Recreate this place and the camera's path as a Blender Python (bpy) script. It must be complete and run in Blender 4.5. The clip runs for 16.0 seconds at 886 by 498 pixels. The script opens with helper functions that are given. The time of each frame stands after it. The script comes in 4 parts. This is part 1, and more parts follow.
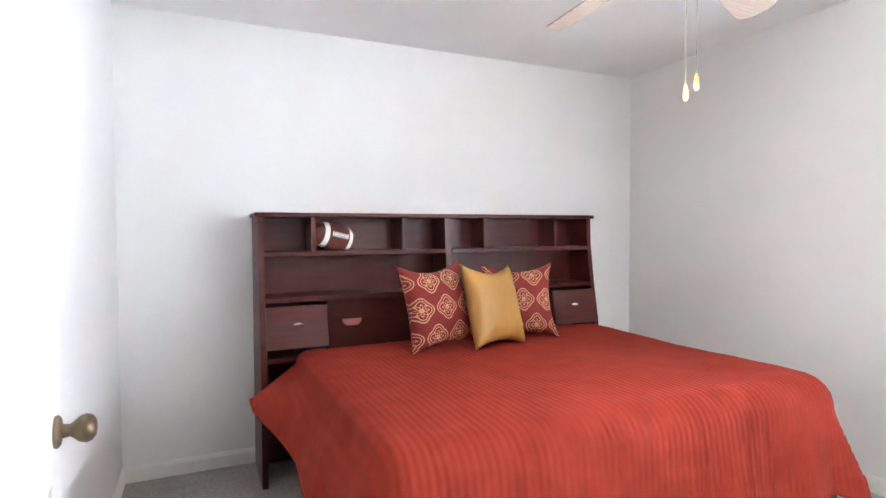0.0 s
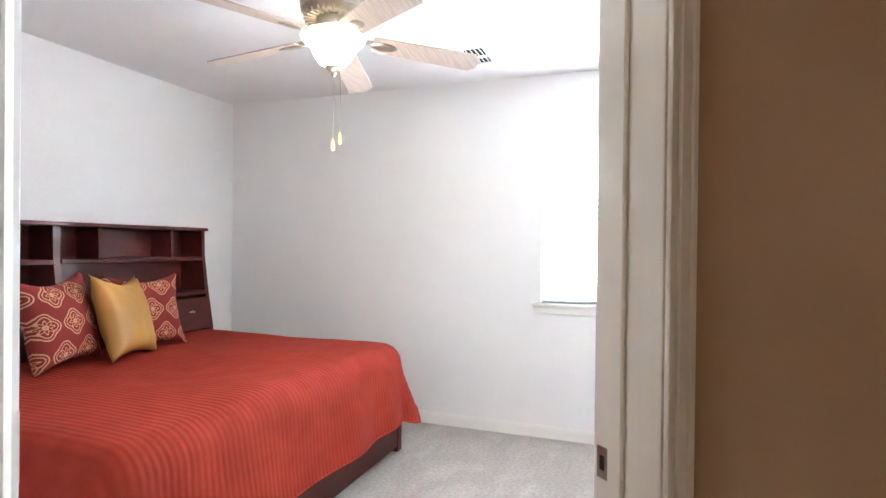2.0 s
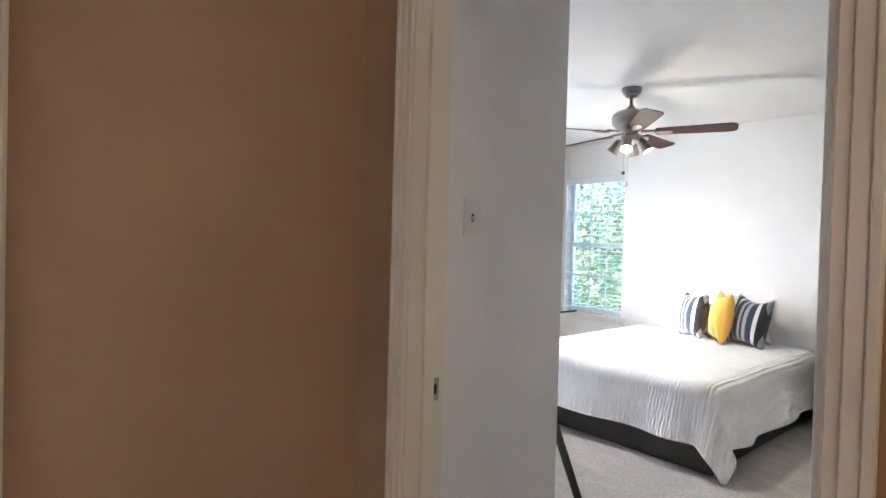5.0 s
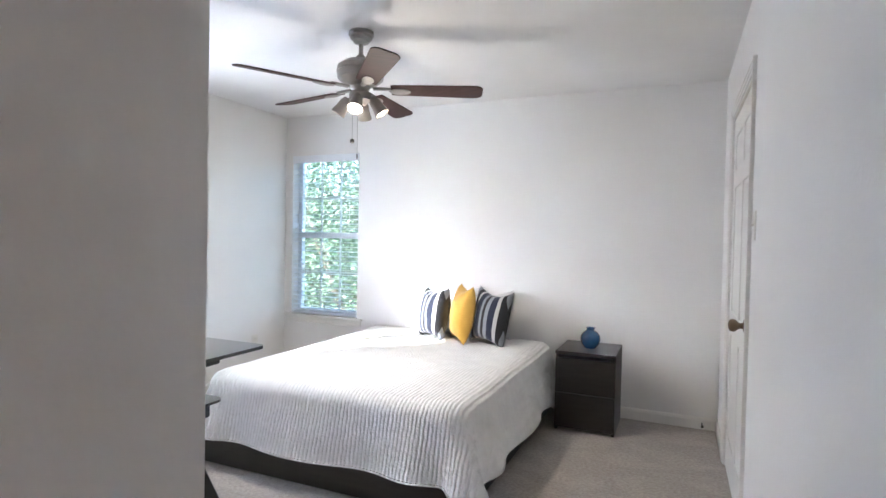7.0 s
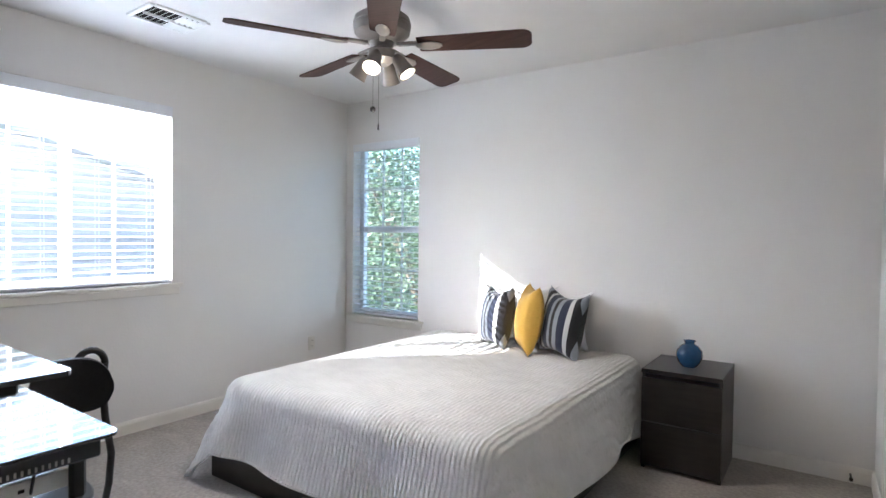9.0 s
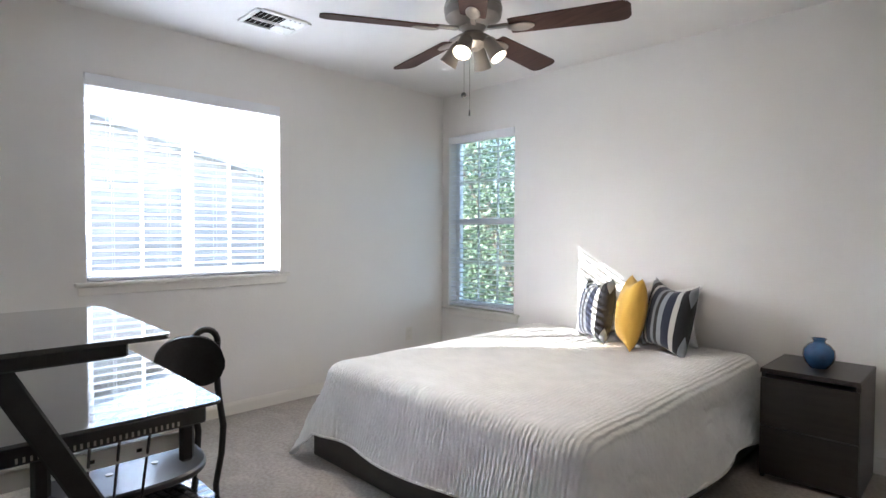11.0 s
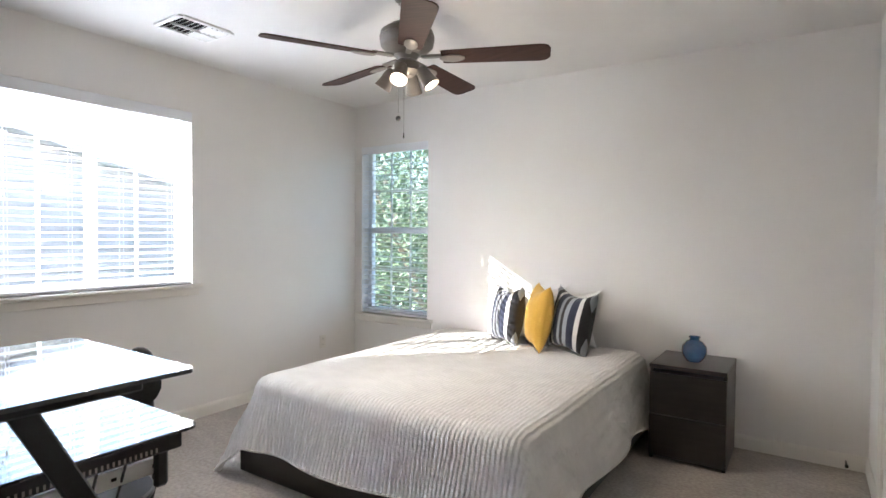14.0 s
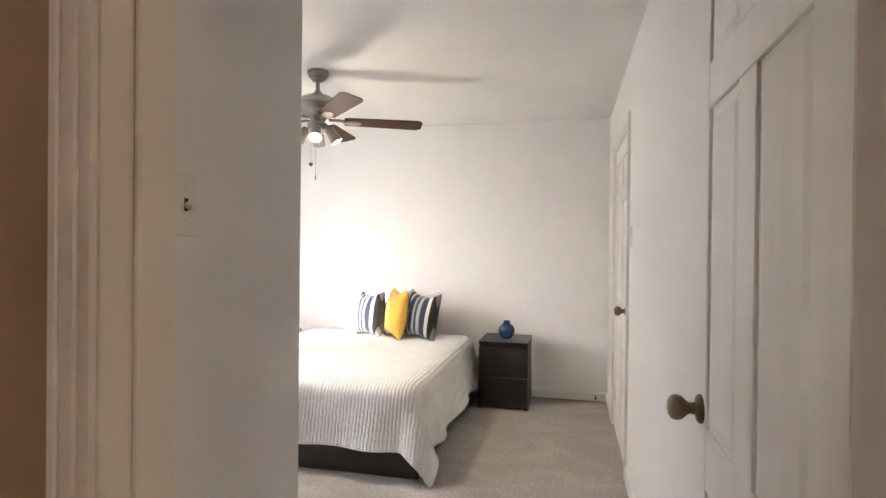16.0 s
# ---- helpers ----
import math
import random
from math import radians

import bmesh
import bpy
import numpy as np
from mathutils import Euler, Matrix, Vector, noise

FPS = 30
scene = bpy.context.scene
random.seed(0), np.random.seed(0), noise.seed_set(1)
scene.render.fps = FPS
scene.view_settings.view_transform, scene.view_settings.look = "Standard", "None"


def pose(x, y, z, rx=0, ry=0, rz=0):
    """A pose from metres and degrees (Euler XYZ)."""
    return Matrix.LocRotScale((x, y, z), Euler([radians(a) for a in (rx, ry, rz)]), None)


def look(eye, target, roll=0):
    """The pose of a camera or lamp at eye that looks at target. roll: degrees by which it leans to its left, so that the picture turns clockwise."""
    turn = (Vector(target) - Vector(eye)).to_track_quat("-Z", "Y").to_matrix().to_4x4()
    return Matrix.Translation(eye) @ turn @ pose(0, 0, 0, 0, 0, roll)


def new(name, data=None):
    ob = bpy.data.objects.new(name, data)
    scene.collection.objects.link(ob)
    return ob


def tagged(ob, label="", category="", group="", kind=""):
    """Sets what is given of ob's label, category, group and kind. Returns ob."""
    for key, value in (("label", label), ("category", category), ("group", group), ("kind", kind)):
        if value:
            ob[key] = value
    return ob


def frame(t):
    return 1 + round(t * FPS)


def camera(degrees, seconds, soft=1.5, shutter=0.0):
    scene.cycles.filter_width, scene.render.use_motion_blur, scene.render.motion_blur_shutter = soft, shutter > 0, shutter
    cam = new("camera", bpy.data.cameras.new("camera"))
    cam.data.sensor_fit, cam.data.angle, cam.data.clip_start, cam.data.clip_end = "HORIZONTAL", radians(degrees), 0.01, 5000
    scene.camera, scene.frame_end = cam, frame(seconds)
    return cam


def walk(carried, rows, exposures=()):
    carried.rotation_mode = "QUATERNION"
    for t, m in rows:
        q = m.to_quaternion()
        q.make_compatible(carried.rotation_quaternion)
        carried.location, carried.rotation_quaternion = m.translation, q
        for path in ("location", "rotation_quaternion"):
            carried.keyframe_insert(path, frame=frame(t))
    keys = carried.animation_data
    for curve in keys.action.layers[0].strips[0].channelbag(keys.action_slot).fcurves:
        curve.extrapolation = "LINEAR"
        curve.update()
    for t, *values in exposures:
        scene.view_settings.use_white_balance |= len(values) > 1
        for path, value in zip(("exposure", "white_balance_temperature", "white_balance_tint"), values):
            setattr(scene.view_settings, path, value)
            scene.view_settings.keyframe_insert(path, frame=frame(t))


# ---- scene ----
cam = camera(78.2, 16.0)
PATH = [
    (0, (0.784, 0.601, 1.287), (1.605, 2.424, 1.225), -0.3),
    (0.5, (0.591, 0.607, 1.323), (1.661, 2.296, 1.266), 0.4),
    (1, (0.37, 0.567, 1.337), (1.726, 2.036, 1.298), 0.4),
    (1.5, (0.222, 0.526, 1.318), (1.846, 1.694, 1.298), 0.6),
    (2, (0.111, 0.587, 1.285), (1.99, 1.273, 1.273), 0.6),
    (2.5, (-0.054, 0.653, 1.293), (1.931, 0.89, 1.273), 0.8),
    (3, (-0.242, 0.77, 1.298), (1.745, 0.547, 1.274), 1.0),
    (3.5, (-0.415, 0.843, 1.304), (1.49, 0.234, 1.279), 1.5),
    (4, (-0.408, 0.771, 1.314), (1.4, -0.084, 1.283), 1.8),
    (4.5, (-0.306, 0.65, 1.323), (1.381, -0.424, 1.29), 1.8),
    (5, (-0.205, 0.538, 1.328), (1.321, -0.753, 1.294), 1.6),
    (5.2, (-0.16, 0.47, 1.33), (1.298, -0.899, 1.292), 1.5),
    (7.3, (0.295, -0.558, 1.317), (1.063, -2.404, 1.267), 1.1),
    (7.5, (0.281, -0.675, 1.344), (1.058, -2.517, 1.282), 1.2),
    (8, (0.298, -0.87, 1.305), (1.158, -2.675, 1.262), 1.1),
    (8.5, (0.275, -1.007, 1.283), (1.294, -2.727, 1.237), 0.9),
    (9, (0.245, -1.079, 1.26), (1.388, -2.719, 1.214), 0.7),
    (9.5, (0.242, -1.104, 1.25), (1.467, -2.683, 1.2), 0.5),
    (10, (0.25, -1.113, 1.227), (1.552, -2.63, 1.182), 0.5),
    (10.2, (0.242, -1.121, 1.234), (1.577, -2.609, 1.181), 0.4),
    (12.5, (0.243, -1.136, 1.157), (1.707, -2.498, 1.113), 0.2),
    (13, (0.231, -1.097, 1.179), (1.612, -2.543, 1.13), 0.1),
    (13.5, (0.267, -1.015, 1.218), (1.536, -2.561, 1.173), 0.3),
    (14, (0.304, -0.883, 1.286), (1.415, -2.545, 1.231), 0.5),
    (14.5, (0.312, -0.696, 1.333), (1.247, -2.464, 1.289), 0.6),
    (15.5, (0.347, -0.106, 1.327), (0.963, -2.009, 1.309), 0.6),
    (16, (0.336, 0.262, 1.326), (0.786, -1.686, 1.315), 0.6),
]
walk(cam, [(t, look(eye, target, roll)) for t, eye, target, roll in PATH],
     [(0, 3.4, 5900, 9), (1.5, 3.3, 5900, 9), (3.5, 3.3, 5900, 8), (5, 3.6, 5500, 9), (7.5, 3.25, 5450, 12), (10, 2.75, 5600, 12), (12.5, 2.8, 5850, 12), (14.5, 3.0, 6000, 13), (16, 3.5, 6250, 14)])

# ---- sky, sun and lamps ----
SUN_ELEV, SUN_TRAVEL = radians(21.5), Vector((-0.66, -0.75, 0)).normalized()
world = bpy.data.worlds.new("sky")
scene.world = world
world.use_nodes = True
sky = world.node_tree.nodes.new("ShaderNodeTexSky")
sky.sky_type, sky.sun_disc, sky.sun_elevation = "NISHITA", False, SUN_ELEV
sky.sun_rotation = math.atan2(-SUN_TRAVEL.x, -SUN_TRAVEL.y)
bgn = world.node_tree.nodes["Background"]
bgn.inputs["Strength"].default_value = 0.15
world.node_tree.links.new(sky.outputs[0], bgn.inputs["Color"])


def lamp(name, kind, energy, m, colour=(1, 1, 1), **more):
    data = bpy.data.lights.new(name, kind)
    data.energy, data.color = energy, colour
    for k, v in more.items():
        if k == "size":
            data.shape, data.size, data.size_y = "RECTANGLE", v[0], v[1]
        elif k == "radius":
            data.shadow_soft_size = v
        elif k == "cone":
            data.spot_size, data.spot_blend = v, 0.7
        elif k == "angle":
            data.angle = v
    ob = new(name, data)
    ob.matrix_world = m
    return ob


down = Vector((SUN_TRAVEL.x * math.cos(SUN_ELEV), SUN_TRAVEL.y * math.cos(SUN_ELEV), -math.sin(SUN_ELEV)))
lamp("sun", "SUN", 4.0, look((0, 0, 0), down), (1, 0.93, 0.82), angle=radians(0.35))
lamp("window_daylight_1", "AREA", 72, look((4.7, 0.65, 1.75), (0, 0.65, 1.2)), (0.93, 0.96, 1), size=(1.8, 1.6))
lamp("window_daylight_2", "AREA", 68, look((5.3, -2.42, 3.3), (2.5, -2.42, 0.9)), (0.93, 0.96, 1), size=(1.6, 1.0))
lamp("hall_light", "POINT", 1.35, pose(-1.4, 0.36, 2.1), (1, 0.8, 0.58), radius=0.1)


# ---- materials ----
def material(name, colour, rough=0.6, metal=0.0, second=None, scale=8.0, bump=0.0, bump_scale=120.0, stretch=(1, 1, 1), sheen=0.0, coat=0.0, detail=4.0, spread=(0.35, 0.65)):
    m = bpy.data.materials.new(name)
    m.use_nodes = True
    nt = m.node_tree
    b = nt.nodes["Principled BSDF"]
    b.inputs["Roughness"].default_value, b.inputs["Metallic"].default_value = rough, metal
    b.inputs["Sheen Weight"].default_value, b.inputs["Coat Weight"].default_value = sheen, coat
    tc = nt.nodes.new("ShaderNodeTexCoord")
    mp = nt.nodes.new("ShaderNodeMapping")
    mp.inputs["Scale"].default_value = stretch
    nt.links.new(tc.outputs["Object"], mp.inputs["Vector"])
    n1 = nt.nodes.new("ShaderNodeTexNoise")
    n1.inputs["Scale"].default_value, n1.inputs["Detail"].default_value = scale, detail
    nt.links.new(mp.outputs[0], n1.inputs["Vector"])
    ramp = nt.nodes.new("ShaderNodeValToRGB")
    ramp.color_ramp.elements[0].position, ramp.color_ramp.elements[1].position = spread
    ramp.color_ramp.elements[0].color = (*colour, 1)
    ramp.color_ramp.elements[1].color = (*(second or [min(1, c * 1.06) for c in colour]), 1)
    nt.links.new(n1.outputs[0], ramp.inputs[0])
    nt.links.new(ramp.outputs[0], b.inputs["Base Color"])
    if bump:
        n2 = nt.nodes.new("ShaderNodeTexNoise")
        n2.inputs["Scale"].default_value, n2.inputs["Detail"].default_value = bump_scale, 3
        nt.links.new(mp.outputs[0], n2.inputs["Vector"])
        bp = nt.nodes.new("ShaderNodeBump")
        bp.inputs["Strength"].default_value, bp.inputs["Distance"].default_value = bump, 0.004
        nt.links.new(n2.outputs[0], bp.inputs["Height"])
        nt.links.new(bp.outputs[0], b.inputs["Normal"])
    return m


def ribbed(name, colour, second, rough, bands, strength, axis="X", crinkle=0.0, distance=0.006, wobble=0.6, sheen=0.15):
    """Cloth quilted in narrow channels."""
    m = material(name, colour, rough, second=second, scale=9, sheen=sheen)
    nt = m.node_tree
    b = nt.nodes["Principled BSDF"]
    tc = nt.nodes.new("ShaderNodeTexCoord")
    w = nt.nodes.new("ShaderNodeTexWave")
    w.bands_direction = axis
    w.inputs["Scale"].default_value, w.inputs["Distortion"].default_value = bands, wobble
    w.inputs["Detail"].default_value, w.inputs["Detail Scale"].default_value = 2, 1.5
    nt.links.new(tc.outputs["Object"], w.inputs["Vector"])
    n = nt.nodes.new("ShaderNodeTexNoise")
    n.inputs["Scale"].default_value, n.inputs["Detail"].default_value = 38, 5
    nt.links.new(tc.outputs["Object"], n.inputs["Vector"])
    mix = nt.nodes.new("ShaderNodeMath")
    mix.operation = "MULTIPLY_ADD"
    mix.inputs[1].default_value = crinkle
    nt.links.new(n.outputs[0], mix.inputs[0])
    nt.links.new(w.outputs[1], mix.inputs[2])
    bp = nt.nodes.new("ShaderNodeBump")
    bp.inputs["Strength"].default_value, bp.inputs["Distance"].default_value = strength, distance
    nt.links.new(mix.outputs[0], bp.inputs["Height"])
    nt.links.new(bp.outputs[0], b.inputs["Normal"])
    return m


def striped(name):
    """Woven cushion cloth with navy, white and grey stripes along z."""
    m = material(name, (0.8, 0.8, 0.8), 0.85, bump=0.4, bump_scale=260, sheen=0.2)
    nt = m.node_tree
    b = nt.nodes["Principled BSDF"]
    tc = nt.nodes.new("ShaderNodeTexCoord")
    sep = nt.nodes.new("ShaderNodeSeparateXYZ")
    nt.links.new(tc.outputs["Object"], sep.inputs[0])
    k = nt.nodes.new("ShaderNodeMath")
    k.operation = "MULTIPLY_ADD"
    k.inputs[1].default_value, k.inputs[2].default_value = 1 / 0.43, 0.5
    nt.links.new(sep.outputs[0], k.inputs[0])
    ramp = nt.nodes.new("ShaderNodeValToRGB")
    ramp.color_ramp.interpolation = "CONSTANT"
    navy, white, grey, black = (0.012, 0.018, 0.045), (0.55, 0.55, 0.54), (0.26, 0.28, 0.31), (0.015, 0.015, 0.02)
    stops = [(0, navy), (0.08, grey), (0.14, black), (0.2, white), (0.26, navy), (0.38, grey), (0.46, black), (0.52, grey), (0.58, navy), (0.69, white), (0.74, black), (0.82, grey), (0.92, navy)]
    els = ramp.color_ramp.elements
    els[0].color = (*navy, 1)
    els[1].position, els[1].color = stops[1][0], (*grey, 1)
    for p, c in stops[2:]:
        e = els.new(p)
        e.color = (*c, 1)
    nt.links.new(k.outputs[0], ramp.inputs[0])
    nt.links.new(ramp.outputs[0], b.inputs["Base Color"])
    return m


def medallion(name):
    """Brick red cushion cloth with cream outlined flower medallions."""
    m = material(name, (0.3, 0.03, 0.025), 0.8, bump=0.3, bump_scale=240)
    nt = m.node_tree
    b = nt.nodes["Principled BSDF"]

    def math_node(op, a, c=None):
        n = nt.nodes.new("ShaderNodeMath")
        n.operation = op
        for i, v in enumerate((a, c)):
            if v is None:
                continue
            if isinstance(v, (int, float)):
                n.inputs[i].default_value = v
            else:
                nt.links.new(v, n.inputs[i])
        return n.outputs[0]

    tc = nt.nodes.new("ShaderNodeTexCoord")
    sep = nt.nodes.new("ShaderNodeSeparateXYZ")
    nt.links.new(tc.outputs["Object"], sep.inputs[0])
    cell = 0.14
    x, z = math_node("DIVIDE", sep.outputs[0], cell), math_node("DIVIDE", sep.outputs[2], cell)
    row = math_node("FLOOR", z)
    x = math_node("ADD", x, math_node("MULTIPLY", row, 0.5))
    u = math_node("SUBTRACT", math_node("FRACT", x), 0.5)
    v = math_node("SUBTRACT", math_node("FRACT", z), 0.5)
    r = math_node("SQRT", math_node("ADD", math_node("MULTIPLY", u, u), math_node("MULTIPLY", v, v)))
    th = math_node("ARCTAN2", v, u)
    lobes = math_node("MULTIPLY", math_node("COSINE", math_node("MULTIPLY", th, 4)), 0.045)
    petals = math_node("MULTIPLY", math_node("COSINE", math_node("MULTIPLY", th, 8)), 0.05)
    line = None
    for base, wob, width in ((0.385, lobes, 0.022), (0.29, lobes, 0.018), (0.17, petals, 0.024), (0.05, None, 0.035)):
        ring = math_node("SUBTRACT", r, base)
        if wob is not None:
            ring = math_node("SUBTRACT", ring, wob)
        hit = math_node("LESS_THAN", math_node("ABSOLUTE", ring), width)
        line = hit if line is None else math_node("MAXIMUM", line, hit)
    mix = nt.nodes.new("ShaderNodeMix")
    mix.data_type = "RGBA"
    nt.links.new(line, mix.inputs[0])
    mix.inputs[6].default_value, mix.inputs[7].default_value = (0.20, 0.011, 0.008, 1), (0.50, 0.27, 0.15, 1)
    nt.links.new(mix.outputs[2], b.inputs["Base Color"])
    return m


def glowing(name, colour, strength):
    m = bpy.data.materials.new(name)
    m.use_nodes = True
    b = m.node_tree.nodes["Principled BSDF"]
    b.inputs["Base Color"].default_value = (*colour, 1)
    b.inputs["Emission Color"].default_value, b.inputs["Emission Strength"].default_value = (*colour, 1), strength
    return m


def glass(name, tint=(1, 1, 1), rough=0.0):
    m = bpy.data.materials.new(name)
    m.use_nodes = True
    b = m.node_tree.nodes["Principled BSDF"]
    b.inputs["Base Color"].default_value = (*tint, 1)
    b.inputs["Transmission Weight"].default_value, b.inputs["Roughness"].default_value, b.inputs["IOR"].default_value = 1, rough, 1.45
    return m


WALL = material("wall_paint", (0.78, 0.765, 0.745), 0.75, second=(0.8, 0.79, 0.775), scale=1.2, bump=0.25, bump_scale=70)
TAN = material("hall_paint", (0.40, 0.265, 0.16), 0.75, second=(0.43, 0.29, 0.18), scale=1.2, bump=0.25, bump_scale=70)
CEIL = material("ceiling_paint", (0.78, 0.77, 0.755), 0.9, scale=1.5, bump=0.4, bump_scale=90)
TRIM = material("trim_paint", (0.76, 0.74, 0.70), 0.35, second=(0.8, 0.78, 0.74), scale=3, bump=0.05, bump_scale=30)
CREAM = material("jamb_paint", (0.74, 0.70, 0.62), 0.4, second=(0.78, 0.74, 0.66), scale=3, bump=0.08, bump_scale=30)
CARPET = material("carpet_pile", (0.32, 0.288, 0.26), 0.95, second=(0.45, 0.412, 0.375), scale=55, bump=1.0, bump_scale=150, sheen=0.1, spread=(0.32, 0.68), detail=8)


def vacuum_marks(m):
    """Broad pale strokes where the pile was brushed."""
    nt = m.node_tree
    b = nt.nodes["Principled BSDF"]
    base = b.inputs["Base Color"].links[0].from_socket
    tc = nt.nodes.new("ShaderNodeTexCoord")
    mp = nt.nodes.new("ShaderNodeMapping")
    mp.inputs["Scale"].default_value, mp.inputs["Rotation"].default_value = (1.6, 2.6, 1), (0, 0, radians(38))
    n = nt.nodes.new("ShaderNodeTexNoise")
    n.inputs["Scale"].default_value, n.inputs["Detail"].default_value, n.inputs["Distortion"].default_value = 1.6, 3, 1.2
    ramp = nt.nodes.new("ShaderNodeValToRGB")
    ramp.color_ramp.elements[0].position, ramp.color_ramp.elements[1].position = 0.42, 0.68
    ramp.color_ramp.elements[0].color, ramp.color_ramp.elements[1].color = (0.95, 0.95, 0.95, 1), (1.14, 1.14, 1.14, 1)
    mix = nt.nodes.new("ShaderNodeMix")
    mix.data_type, mix.blend_type = "RGBA", "MULTIPLY"
    mix.inputs[0].default_value = 1
    nt.links.new(tc.outputs["Object"], mp.inputs["Vector"])
    nt.links.new(mp.outputs[0], n.inputs["Vector"])
    nt.links.new(n.outputs[0], ramp.inputs[0])
    nt.links.new(base, mix.inputs[6])
    nt.links.new(ramp.outputs[0], mix.inputs[7])
    nt.links.new(mix.outputs[2], b.inputs["Base Color"])


vacuum_marks(CARPET)
DOOR = material("door_paint", (0.76, 0.75, 0.71), 0.5, second=(0.79, 0.78, 0.745), scale=2.5, stretch=(12, 12, 1), bump=0.1, bump_scale=14)
CHERRY = material("cherry_wood", (0.058, 0.009, 0.007), 0.36, second=(0.085, 0.015, 0.011), scale=5, stretch=(1, 9, 9), bump=0.03, bump_scale=40, coat=0.08, spread=(0.25, 0.75))
CHERRY.node_tree.nodes["Principled BSDF"].inputs["Specular IOR Level"].default_value = 0.3
QUILT = ribbed("red_quilt", (0.27, 0.027, 0.015), (0.32, 0.034, 0.019), 0.8, 11.5, 0.38, "X", 0.35, 0.006, 0.4, sheen=0.0)
QUILT.node_tree.nodes["Principled BSDF"].inputs["Specular IOR Level"].default_value = 0.15
SPREAD = ribbed("white_bedspread", (0.74, 0.73, 0.71), (0.80, 0.79, 0.77), 0.85, 14.5, 0.6, "X", 1.3, 0.008, 2.0)
MEDAL = medallion("medallion_cloth")
GOLD = material("gold_satin", (0.36, 0.18, 0.032), 0.4, second=(0.46, 0.24, 0.05), scale=5, bump=0.5, bump_scale=14, stretch=(1, 1, 0.5))
YELLOW = material("yellow_cotton", (0.62, 0.37, 0.055), 0.85, second=(0.68, 0.42, 0.07), scale=5, bump=0.3, bump_scale=40, sheen=0.2)
STRIPE = striped("striped_weave")
LINEN = material("white_linen", (0.76, 0.76, 0.76), 0.85, bump=0.3, bump_scale=30)
NICKEL = material("brushed_nickel", (0.36, 0.32, 0.27), 0.32, 0.9, second=(0.44, 0.4, 0.34), scale=20, bump=0.03, bump_scale=90)
BRONZE = material("aged_bronze", (0.16, 0.115, 0.075), 0.4, 0.85, second=(0.23, 0.17, 0.11), scale=20)
SILVER = material("pewter_paint", (0.27, 0.25, 0.225), 0.4, 0.6, second=(0.34, 0.315, 0.29), scale=10)
BLADE1 = material("whitewashed_blade", (0.40, 0.32, 0.27), 0.5, second=(0.50, 0.41, 0.36), scale=7, stretch=(1, 14, 1))
BLADE2 = material("dark_walnut_blade", (0.04, 0.019, 0.015), 0.6, second=(0.065, 0.03, 0.024), scale=7, stretch=(1, 14, 1))
BLADE2.node_tree.nodes["Principled BSDF"].inputs["Specular IOR Level"].default_value = 0.25
BLACK = material("black_metal", (0.012, 0.012, 0.013), 0.4, 0.2, second=(0.02, 0.02, 0.021), scale=30)
BLACKWOOD = material("black_brown_wood", (0.012, 0.010, 0.010), 0.33, second=(0.02, 0.016, 0.015), scale=6, stretch=(1, 8, 8), coat=0.1)
PLASTIC = material("black_plastic", (0.018, 0.018, 0.02), 0.5, second=(0.024, 0.024, 0.026), scale=90, bump=0.2, bump_scale=400)
SEATPLY = material("satin_seat", (0.05, 0.05, 0.056), 0.3, second=(0.065, 0.065, 0.072), scale=6, coat=0.3)
IVORY = material("ivory_plastic", (0.72, 0.70, 0.65), 0.35)
SLAT = material("blind_slat", (0.80, 0.82, 0.86), 0.45, second=(0.83, 0.85, 0.88), scale=5)
VINYL = material("window_vinyl", (0.75, 0.77, 0.8), 0.4)
PANE = glass("window_glass")
SMOKED = material("smoked_glass", (0.012, 0.016, 0.016), 0.03, coat=1.0)
BLUE = material("blue_glaze", (0.012, 0.055, 0.14), 0.18, second=(0.022, 0.085, 0.2), scale=14, coat=0.6)
LEATHER = material("ball_leather", (0.10, 0.024, 0.014), 0.45, second=(0.13, 0.032, 0.02), scale=30, bump=0.4, bump_scale=220)
WHITE = material("white_paint", (0.8, 0.8, 0.78), 0.5)
WOODBOB = material("oak_bob", (0.6, 0.27, 0.07), 0.45, second=(0.68, 0.33, 0.1), scale=30)
LEAF = material("leaf", (0.075, 0.125, 0.075), 0.45, second=(0.17, 0.235, 0.14), scale=4, spread=(0.3, 0.7))
BARK = material("bark", (0.16, 0.12, 0.09), 0.9, second=(0.24, 0.19, 0.15), scale=12, bump=0.6, bump_scale=30)
GRASS = material("grass", (0.05, 0.09, 0.025), 0.95, second=(0.1, 0.14, 0.05), scale=3, bump=0.6, bump_scale=40)
SIDING = material("siding", (0.43, 0.40, 0.39), 0.8, second=(0.48, 0.45, 0.44), scale=2, stretch=(1, 1, 12), bump=0.3, bump_scale=6)
SHINGLE = material("roof_shingle", (0.40, 0.38, 0.38), 0.9, second=(0.46, 0.45, 0.47), scale=9, bump=0.6, bump_scale=16)
SHADE = glowing("lit_frosted_bowl", (1, 0.84, 0.58), 0.9)
BULB = glowing("lit_bulb", (1, 0.82, 0.55), 4.0)
DARK = material("dark_gap", (0.02, 0.018, 0.016), 0.9)


